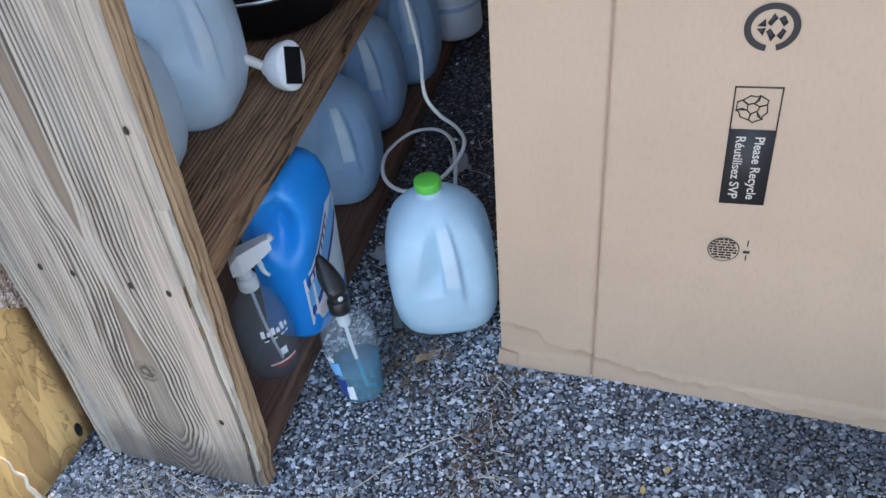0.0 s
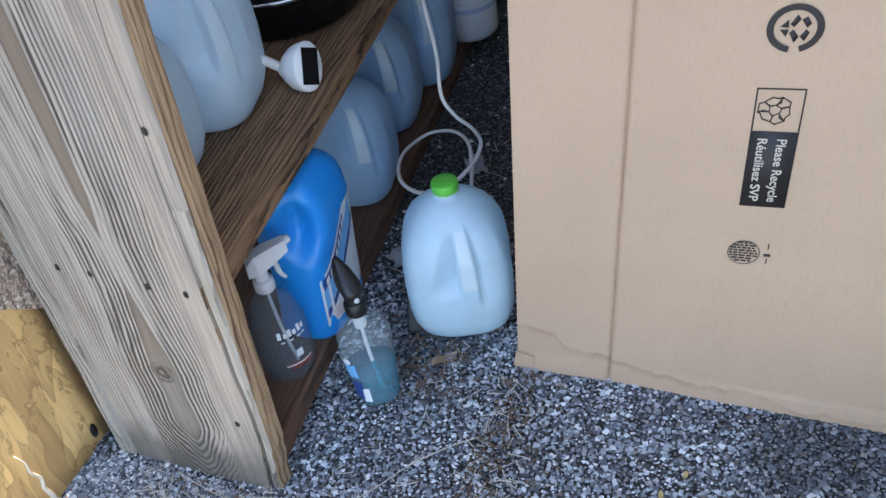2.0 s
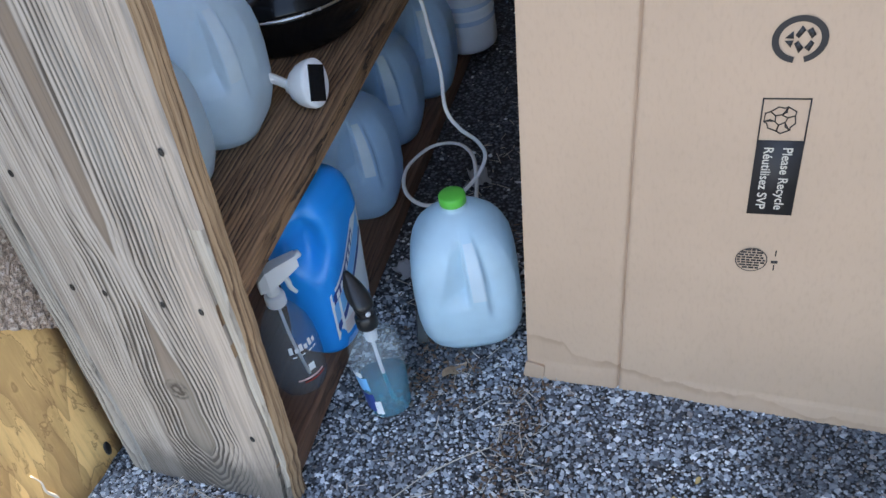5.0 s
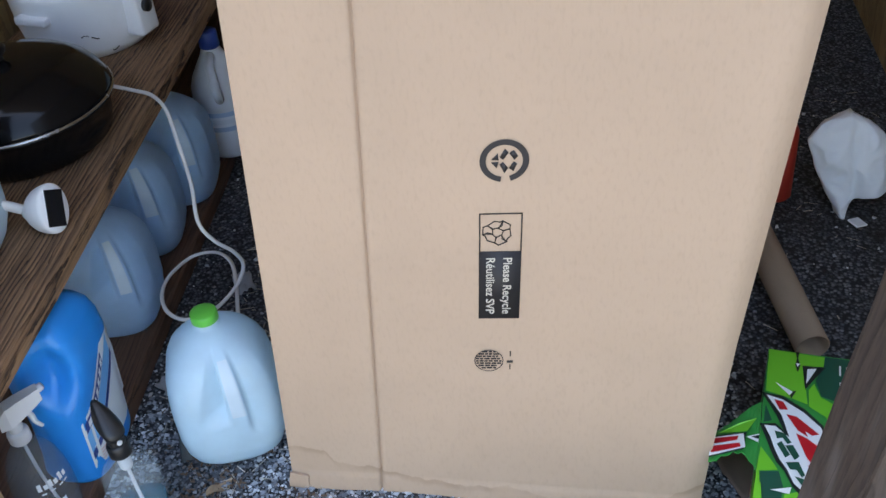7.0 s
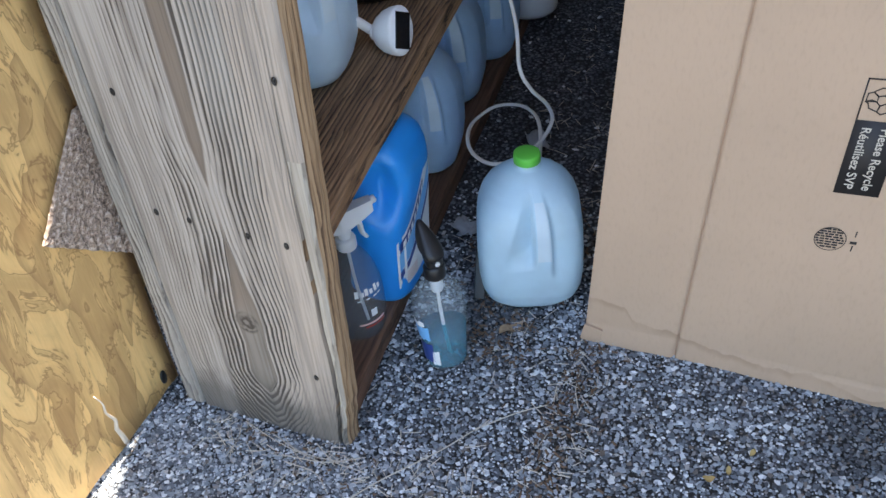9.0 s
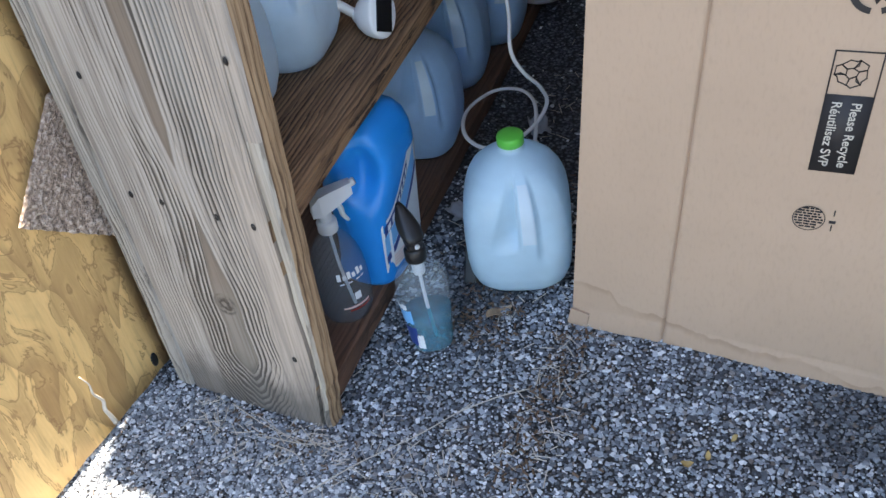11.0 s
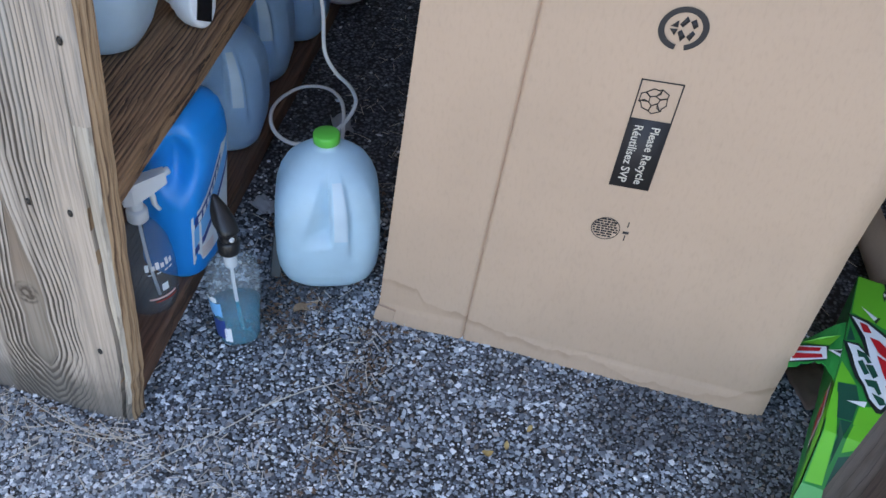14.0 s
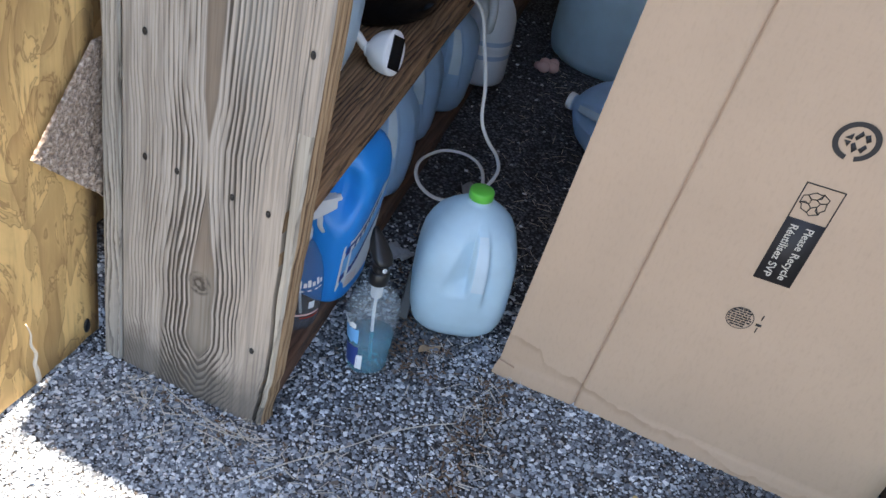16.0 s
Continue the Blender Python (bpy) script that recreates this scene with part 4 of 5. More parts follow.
# ---------------------------------------------------------------- bottles on the base board
def detergent():
    t = thing("detergent_bottle", "bright blue plastic detergent bottle with a hollow grip and printed label", "bottle", (-0.342, 0.020, BASE_TOP), 2, "", (0, 4.0))
    prof = [(0.0, 0.90), (0.004, 0.96), (0.012, 1.0), (0.10, 1.0), (0.15, 1.02), (0.20, 1.03), (0.225, 0.98), (0.245, 0.88), (0.260, 0.72), (0.270, 0.52), (0.275, 0.36)]
    wide, deep, p = 0.057, 0.078, 3.2
    rings, n = [], 120
    for i in range(84):
        z = 0.275 * i / 83
        k = ease(prof, z)
        ring = []
        for x, y, a in squircle(wide * k, deep * k, p, n):
            # oval finger hollow high on the front end with a soft lip below, and a slim waist
            side = ((a + math.radians(64)) + math.pi) % math.tau - math.pi
            q = ((z - 0.203) / 0.042) ** 2 + (side / 0.46) ** 2
            f = 1 - 0.44 * math.exp(-q ** 1.5)
            waist = 1 - 0.10 * math.exp(-((z - 0.075) / 0.07) ** 4) * math.exp(-((((a + math.radians(130)) + math.pi) % math.tau - math.pi) / 0.5) ** 4)
            ring.append((x * f * waist, y * f * waist, z * 1.085))
        rings.append(ring)
    part("body", loft(rings), M_BLUE, t)
    part("cap", lathe([(0.019, 0.297), (0.0205, 0.298), (0.0205, 0.309), (0.019, 0.3105), (0.004, 0.311)], 32), M_BLACK, t, "black screw cap")

    def patch(name, outline, material, lift, parent, label=""):
        """A print that lies on the bottle's broad side, its outline in y and z."""
        bm = bmesh.new()
        f = bm.faces.new([bm.verts.new((0, y, z)) for y, z in outline])
        bmesh.ops.triangulate(bm, faces=[f])
        bmesh.ops.subdivide_edges(bm, edges=bm.edges[:], cuts=5, use_grid_fill=True)
        for v in bm.verts:
            k = ease(prof, v.co.z / 1.085)
            v.co.x = wide * k * max(0.0, 1 - abs(v.co.y / (deep * k)) ** p) ** (1 / p) + lift
        return part(name, bm, material, parent, label)

    lab = patch("label", [(-0.066, 0.030), (0.055, 0.040), (0.062, 0.215), (0.015, 0.215), (-0.067, 0.125)], M_LABEL, 0.0008, t, "white and light blue paper label")
    slope = lambda d, y: 0.125 + (y + 0.067) * 1.10 - d
    stripe = lambda d0, d1, y0, y1: [(y0, slope(d1, y0)), (y1, slope(d1, y1)), (y1, slope(d0, y1)), (y0, slope(d0, y0))]
    patch("label_band", stripe(0.006, 0.026, -0.063, 0.010), M_NAVY, 0.0014, lab)
    patch("label_band", stripe(0.028, 0.064, -0.064, 0.040), M_SKYLAB, 0.0014, lab)
    patch("label_band", stripe(0.066, 0.080, -0.064, 0.045), M_NAVY, 0.0014, lab)
    for k in range(7):
        y = -0.058 + 0.0098 * k
        patch("print_bar", stripe(0.010, 0.022, y, y + 0.0062), M_LABEL, 0.0020, lab)
    for k in range(4):
        patch("print_bar", [(-0.052, 0.038 + 0.006 * k), (-0.020, 0.040 + 0.006 * k), (-0.020, 0.0425 + 0.006 * k), (-0.052, 0.0405 + 0.006 * k)], M_PINK, 0.0014, lab)
    return t


detergent()


def crumpled(profile, n, amount, freq, seed, squash=1.0):
    rings = []
    for r, z in profile:
        ring = []
        for i in range(n):
            a = i * math.tau / n
            d = Vector((math.cos(a), math.sin(a), 0))
            k = r * (1 + amount * noise.noise(Vector((d.x * freq + seed, d.y * freq, z * freq * 9))) + amount * 0.5 * noise.noise(Vector((d.x * freq * 3 + seed, d.y * freq * 3, z * 60))))
            ring.append((d.x * k, d.y * k * squash, z + r * amount * 0.4 * noise.noise(Vector((d.x * 3, d.y * 3 + seed, z * 20)))))
        rings.append(ring)
    return loft(rings)


def refill_pouch():
    t = thing("refill_pouch", "crumpled white and green plastic pouch behind the blue bottle", "pouch", (-0.352, 0.140, BASE_TOP), 0)
    part("pouch_body", crumpled([(0.015, 0.0), (0.020, 0.01), (0.024, 0.05), (0.024, 0.10), (0.022, 0.15), (0.02, 0.185)], 40, 0.22, 1.6, 3, 0.8), M_PAPER, t, smooth=False)
    part("pouch_top", crumpled([(0.020, 0.1855), (0.021, 0.188), (0.016, 0.192), (0.006, 0.193)], 40, 0.2, 1.6, 3, 0.7), M_SODA[1], t, "green folded top edge", smooth=False)


refill_pouch()


def trigger(t, z, material, turn, black):
    """Collar, neck and trigger head of a spray bottle."""
    rib = []
    n = 40
    for zz in (0.0, 0.002, 0.017, 0.020):
        r = 0.0150 if zz in (0.002, 0.017) else 0.0138
        rib.append([((r + 0.0005 * (i % 2)) * math.cos(i * math.tau / n), (r + 0.0005 * (i % 2)) * math.sin(i * math.tau / n), z + zz) for i in range(n)])
    m = pose(0, 0, 0, 0, 0, turn)
    part("collar", loft(rib), material, t)
    head = part("spray_head", moved(join(lathe([(0.009, z + 0.019), (0.0105, z + 0.026), (0.010, z + 0.04), (0.0115, z + 0.05)], 24),
                loft([[(x, y * w, z + h + 0.35 * (x - 0.0)) for x, y in ((-0.018, -1), (-0.018, 1))] + [(-0.016, w * 0.8, z + h + 0.014), (-0.016, -w * 0.8, z + h + 0.014)] for w, h in ((0.010, 0.040),)] +
                     [[(xx, -w, z + 0.040 + lo), (xx, w, z + 0.040 + lo), (xx, w * 0.75, z + 0.040 + hi), (xx, -w * 0.75, z + 0.040 + hi)] for xx, w, lo, hi in ((-0.004, 0.0140, -0.004, 0.027), (0.012, 0.0132, 0.002, 0.031), (0.032, 0.0115, 0.011, 0.034), (0.046, 0.0095, 0.018, 0.036))])), m), material, t, smooth=False)
    lever = spline([(0.016, 0, z + 0.048), (0.024, 0, z + 0.036), (0.026, 0, z + 0.020), (0.032, 0, z + 0.008)], 5)
    if not black:
        part("trigger_lever", moved(tube(lever, 0.0045, 8, 0.4, 1.4), m), material, head)
    part("nozzle", moved(lathe([(0.0052, 0), (0.006, 0.002), (0.006, 0.008), (0.0045, 0.010)], 16), m @ pose(0.044, 0, z + 0.070, 0, 68, 0)), material, head)


def folded_head(t, z, material, spin):
    """A closed trigger head: ribbed collar, waisted neck and a wedge that leans up and back."""
    n = 40
    rib = [[((r + 0.0005 * (i % 2)) * math.cos(i * math.tau / n), (r + 0.0005 * (i % 2)) * math.sin(i * math.tau / n), z + zz) for i in range(n)] for r, zz in ((0.0145, 0), (0.0158, 0.002), (0.0158, 0.020), (0.014, 0.023))]
    part("collar", loft(rib), material, t)
    rings = []
    for zz, cx, a, b in ((0.022, 0.0, 0.0115, 0.0115), (0.028, 0.0, 0.0125, 0.0125), (0.034, -0.001, 0.0150, 0.0130), (0.040, -0.001, 0.0125, 0.0120), (0.043, -0.001, 0.0165, 0.0145), (0.048, -0.002, 0.0205, 0.0162), (0.055, -0.005, 0.0205, 0.0160), (0.064, -0.012, 0.0165, 0.0135), (0.073, -0.019, 0.0110, 0.0095), (0.080, -0.025, 0.0065, 0.0060), (0.084, -0.028, 0.0030, 0.0035)):
        rings.append([(cx + x, y, z + zz - 0.35 * x) for x, y, _ in squircle(a, b, 2.8, 32)])
    m = pose(0, 0, 0, 0, 0, spin)
    head = part("spray_head", moved(loft(rings), m), material, t)
    part("locking_tab", moved(lathe([(0.0005, 0.0), (0.0036, 0.0002), (0.0042, -0.001), (0.0036, -0.003)], 12), m @ pose(0.0145, 0.0, z + 0.030, 0, 82, 0)), M_FROST, head, "small pale tab")


def pear_spray():
    t = thing("spray_bottle", "clear grey teardrop spray bottle with a frosted white trigger", "spray bottle", (-0.334, -0.110, BASE_TOP), 0)
    prof = [(0.004, 0.001), (0.030, 0.0), (0.037, 0.004), (0.0415, 0.018), (0.0432, 0.045), (0.0432, 0.075), (0.041, 0.100), (0.036, 0.122), (0.027, 0.142), (0.021, 0.151), (0.0160, 0.159), (0.0135, 0.163), (0.0135, 0.170)]
    part("body", lathe(prof, 64), M_SMOKE, t)
    part("dip_tube", tube(spline([(0, 0, 0.17), (0.004, 0, 0.09), (0.012, 0.004, 0.012)], 6), 0.0025, 8), M_FROST, t)
    trigger(t, 0.162, M_FROST, 42, False)

    def wrap(name, mat, a0, a1, z0, z1, parent, label=""):
        n = 10
        bm = bmesh.new()
        rows = []
        for z in (z0, (z0 + z1) / 2, z1):
            r = ease([(b, a) for a, b in prof[1:]], z) + 0.0008
            rows.append([bm.verts.new((r * math.cos(radians(a0 + (a1 - a0) * i / n)), r * math.sin(radians(a0 + (a1 - a0) * i / n)), z)) for i in range(n + 1)])
        for a, b in zip(rows, rows[1:]):
            for i in range(n):
                bm.faces.new((a[i], a[i + 1], b[i + 1], b[i]))
        return part(name, bm, mat, parent, label)

    k = 0
    for a in (-62, -50, -40, -29, -17, -6):
        k += 1
        wrap("print_bar", M_LABEL, a, a + 8, 0.095, 0.103 + 0.004 * (k % 2), t, "white printed lettering bars")
    for a in (-58, -40, -22, -10):
        wrap("print_bar", M_LABEL, a, a + 9, 0.087, 0.0895, t)
    wrap("print_dot", M_LABEL, -34, -20, 0.052, 0.066, t, "white round print")
    wrap("print_stripe", M_PINK, -62, -2, 0.038, 0.042, t, "pinkish red printed stripe")
    wrap("print_stripe", M_RED, -50, 0, 0.032, 0.035, t)


pear_spray()


def oval_spray():
    t = thing("spray_bottle", "clear spray bottle holding blue liquid, black trigger, on the asphalt", "spray bottle", (-0.200, -0.095, 0.001 + dip(-0.200, -0.095)), 30, "", (-3, -1))
    prof = [(0.0, 0.026, 0.022), (0.003, 0.0305, 0.026), (0.012, 0.033, 0.028), (0.05, 0.0355, 0.0295), (0.09, 0.0395, 0.0315), (0.118, 0.0415, 0.0325), (0.132, 0.0400, 0.031), (0.145, 0.0345, 0.027), (0.155, 0.0255, 0.0205), (0.162, 0.0165, 0.0155), (0.166, 0.0132, 0.0132), (0.172, 0.0128, 0.0128)]
    wide = lambda z: ease([(a, b) for a, b, _ in prof], z)
    deep = lambda z: ease([(a, c) for a, _, c in prof], z)
    rings = []
    for (z0, a0, b0), (z1, a1, b1) in zip(prof, prof[1:]):
        for i in range(4):
            f = i / 4
            rings.append([(x, y, z0 + (z1 - z0) * f) for x, y, _ in squircle(a0 + (a1 - a0) * f, b0 + (b1 - b0) * f, 2.5, 64)])
    rings.append([(x, y, 0.172) for x, y, _ in squircle(0.0128, 0.0128, 2.0, 64)])
    part("body", loft(rings), M_CLEAR, t)
    part("liquid", loft([[(x, y, z) for x, y, _ in squircle(wide(z) - 0.0012, deep(z) - 0.0012, 2.5, 48)] for z in (0.002, 0.006, 0.013, 0.03, 0.05, 0.071)]), M_LIQUID, t, "clear blue cleaning liquid")
    part("dip_tube", tube(spline([(0, 0, 0.17), (0.001, 0, 0.09), (0.006, 0.002, 0.01)], 6), 0.0028, 10), M_FROST, t)
    # Added white sleeve that makes the highlight at the tube's top.
    part("tube_highlight", lathe([(0.0085, 0.142), (0.0095, 0.145), (0.0100, 0.166), (0.009, 0.168)], 24), M_FROST, t, "frosted sleeve added as the white highlight on the tube")
    folded_head(t, 0.168, M_BLACK, -68)
    for nm, mat, a0, a1, z0, z1, lab in (("label_patch", M_LABEL, -176, -138, 0.094, 0.104, "torn remains of a pale label"), ("label_patch", M_SKYLAB, -180, -130, 0.066, 0.093, "blue label remnant"), ("label_patch", M_NAVY, -176, -128, 0.020, 0.058, "dark lower label remnant"), ("label_patch", M_LABEL, -134, -114, 0.014, 0.042, "small white barcode patch")):
        bm = bmesh.new()
        n = 8
        rows = []
        for z in (z0, z1):
            row = []
            for i in range(n + 1):
                a = radians(a0 + (a1 - a0) * i / n)
                c, s = math.cos(a), math.sin(a)
                k = ((abs(c) / (wide(z) + 0.0006)) ** 2.5 + (abs(s) / (deep(z) + 0.0006)) ** 2.5) ** (-1 / 2.5)
                row.append(bm.verts.new((k * c, k * s, z + 0.003 * noise.noise(Vector((i * 0.9, z * 90, 0))))))
            rows.append(row)
        for i in range(n):
            bm.faces.new((rows[0][i], rows[0][i + 1], rows[1][i + 1], rows[1][i]))
        part(nm, bm, mat, t, lab)


oval_spray()


def bleach():
    t = thing("bleach_bottle", "white plastic bleach bottle with a blue cap and loop handle", "bottle", (-0.388, 0.935, BASE_TOP), 0)
    prof = [(0.0, 0.055), (0.006, 0.062), (0.015, 0.064), (0.06, 0.064), (0.065, 0.0625), (0.125, 0.0625), (0.13, 0.064), (0.16, 0.062), (0.185, 0.054), (0.21, 0.040), (0.23, 0.028), (0.245, 0.021), (0.25, 0.019), (0.262, 0.019)]
    part("body", lathe([(r, z) for z, r in prof], 56), M_FROST, t)
    part("cap", lathe([(0.0205, 0.250), (0.022, 0.252), (0.021, 0.285), (0.018, 0.288), (0.003, 0.2885)], 28), M_NAVY, t, "dark blue screw cap")
    part("handle", tube(spline([(0.004, -0.022, 0.238), (0.012, -0.055, 0.232), (0.022, -0.073, 0.205), (0.022, -0.071, 0.17), (0.016, -0.052, 0.145)], 7), 0.0105, 12), M_FROST, t)
    for k in range(3):
        bm = lathe([(0.0648, 0.072 + 0.018 * k), (0.0648, 0.083 + 0.018 * k)], 56, cap=False)
        part("label_band", bm, M_FADED if k != 1 else M_LABEL, t, "faded blue label band")


bleach()


# ---------------------------------------------------------------- things on the shelf
def solar_light():
    t = thing("solar_stake_light", "white solar light head with a black panel lying on the shelf", "solar light", (-0.328, 0.134, SHELF_TOP + 0.034), 0)
    # the flat disc looks out over the shelf's edge and up
    face = Vector((0.93, -0.16, 0.25)).normalized()
    m = face.to_track_quat("Z", "Y").to_matrix().to_4x4()
    m = m @ pose(0, 0, 0, 0, 0, -30)
    dome = [(0.002, -0.046), (0.008, -0.0455), (0.014, -0.043), (0.022, -0.036), (0.029, -0.024), (0.0325, -0.012), (0.034, 0.0), (0.0335, 0.004), (0.031, 0.006), (0.002, 0.0062)]
    part("head", moved(lathe(dome, 48), m @ Matrix.Diagonal((0.85, 1.1, 1, 1))), M_WHITE, t)
    part("solar_panel", moved(block((-0.0165, -0.027, 0.0062), (0.0165, 0.027, 0.0078), 0.0004, 1), m), M_PANEL, t, "black solar panel", smooth=False)
    part("stem", tube(spline([m @ Vector((0, 0, -0.04)), m @ Vector((0.0, 0.004, -0.055)), Vector((-0.056, -0.034, 0.030)), Vector((-0.082, -0.050, 0.038))], 6), 0.0075, 14), M_WHITE, t)
    part("stem_ring", moved(lathe([(0.009, -0.050), (0.0125, -0.048), (0.0125, -0.042), (0.009, -0.040)], 20), m), M_WHITE, t)


solar_light()


def roaster():
    t = thing("roasting_pot", "glossy black enamel pot with a domed lid on the shelf", "pot", (-0.496, 0.375, SHELF_TOP), 0)
    part("pot_body", lathe([(0.11, 0.0), (0.13, 0.002), (0.142, 0.012), (0.148, 0.035), (0.152, 0.07), (0.160, 0.073), (0.161, 0.078)], 72), M_ENAMEL, t)
    part("rim", lathe([(0.1605, 0.0775), (0.1635, 0.079), (0.1635, 0.0815), (0.160, 0.083)], 72, cap=False), M_STEEL, t, "thin bright steel rim")
    part("lid", lathe([(0.161, 0.0832), (0.159, 0.089), (0.152, 0.103), (0.138, 0.120), (0.112, 0.136), (0.075, 0.147), (0.03, 0.152), (0.003, 0.1525)], 72), M_ENAMEL, t)
    part("knob", lathe([(0.010, 0.152), (0.009, 0.158), (0.016, 0.164), (0.019, 0.172), (0.015, 0.178), (0.003, 0.180)], 32), M_BLACK, t)


roaster()


def slow_cooker():
    t = thing("slow_cooker", "scuffed white electric cooker with dark lid on the shelf", "cooker", (-0.555, 0.778, SHELF_TOP), 0)
    part("body", lathe([(0.100, 0.0), (0.112, 0.003), (0.122, 0.02), (0.130, 0.06), (0.134, 0.125), (0.136, 0.135), (0.132, 0.138)], 64), M_WHITE, t)
    part("lid", lathe([(0.133, 0.1385), (0.131, 0.146), (0.10, 0.158), (0.03, 0.166), (0.003, 0.1665)], 64), M_BLACK, t, "dark lid")
    part("control_box", moved(block((-0.022, -0.030, 0.030), (0.026, 0.024, 0.125), 0.006), pose(0.125, -0.035, 0, 0, 0, -12)), M_WHITE, t)
    part("dial", moved(lathe([(0.012, 0), (0.012, 0.008), (0.002, 0.009)], 24), pose(0.149, -0.045, 0.085, 0, 90, -12)), M_BLACK, t)
    part("grip", moved(block((-0.035, -0.014, 0.088), (0.035, 0.012, 0.104), 0.004), pose(-0.035, -0.128, 0, 0, 0, -14)), M_WHITE, t)
    for k, (a, z) in enumerate(((-70, 0.055), (-62, 0.05), (-48, 0.02), (-80, 0.02))):
        r = 0.129
        part("scuff", tube([Vector((r * math.cos(radians(a + j)), r * math.sin(radians(a + j)), z + 0.003 * math.sin(j * 0.5 + k * 2))) for j in range(0, 7, 2)], 0.0011, 6), M_BLACK, t, "dark scuff mark")


slow_cooker()


def dark_crate():
    t = thing("storage_bin", "dark blue plastic bin standing on the shelf", "bin", (-0.52, 1.07, SHELF_TOP), SKEW)
    part("bin_body", block((-0.09, -0.10, 0), (0.09, 0.10, 0.16), 0.008), M_NAVY, t)
    part("bin_rim", block((-0.096, -0.106, 0.1602), (0.096, 0.106, 0.172), 0.004), M_NAVY, t)


dark_crate()


def white_tub():
    t = thing("plastic_tub", "low white plastic tub at the far end of the shelf", "tub", (-0.50, 1.36, SHELF_TOP), 0)
    part("tub_body", lathe([(0.07, 0.0), (0.078, 0.004), (0.088, 0.07), (0.092, 0.072), (0.092, 0.078), (0.086, 0.078), (0.076, 0.008), (0.003, 0.007)], 48), M_WHITE, t)


white_tub()


def cord():
    t = thing("power_cord", "white electric cord looping down from the shelf to the asphalt", "cord")
    path = [(-0.43, 0.56, 0.399), (-0.375, 0.54, 0.399), (-0.325, 0.51, 0.404), (-0.285, 0.47, 0.394), (-0.255, 0.42, 0.356), (-0.224, 0.365, 0.314), (-0.203, 0.312, 0.274), (-0.184, 0.312, 0.236), (-0.163, 0.328, 0.201), (-0.155, 0.335, 0.166),
            (-0.164, 0.303, 0.144), (-0.188, 0.255, 0.134), (-0.228, 0.226, 0.134), (-0.27, 0.245, 0.134), (-0.3, 0.296, 0.13), (-0.31, 0.358, 0.122), (-0.29, 0.418, 0.118), (-0.244, 0.424, 0.124), (-0.2, 0.383, 0.134), (-0.176, 0.332, 0.128), (-0.168, 0.292, 0.09), (-0.168, 0.272, 0.04), (-0.17, 0.262, 0.008)]
    part("cable", tube(spline(path, 8), 0.0036, 10, 0.0, 0.85), M_CORD, t)


cord()


# ---------------------------------------------------------------- behind and beside the box
def barrel():
    t = thing("storage_barrel", "tall pale blue-white translucent plastic barrel at the back", "barrel", (-0.135, 1.405, 0.003), 0)
    part("barrel_body", lathe([(0.16, 0.0), (0.182, 0.004), (0.188, 0.03), (0.189, 0.40), (0.190, 0.41), (0.190, 0.43), (0.184, 0.43)], 64), M_JUG, t)


barrel()


def trinket():
    t = thing("pink_trinket", "small cluster of pale pink rounded plastic pieces with a dark loop", "ornament", (-0.275, 1.160, 0.003), 20)
    for dx, dy, r in ((0, 0, 0.017), (0.026, 0.006, 0.016), (0.006, 0.026, 0.016), (0.03, 0.034, 0.015), (-0.012, 0.014, 0.012)):
        part("bead", lathe([(r * math.sin(a * math.pi / 10) + 0.0003, r * 0.9 - r * 0.9 * math.cos(a * math.pi / 10)) for a in range(11)], 20, (dx, dy, 0)), M_PINK, t)
    part("loop", tube(spline([(0.0, 0.03, 0.025), (0.01, 0.05, 0.035), (0.035, 0.055, 0.03), (0.04, 0.04, 0.022)], 6), 0.0025, 8), M_BLACK, t)


trinket()


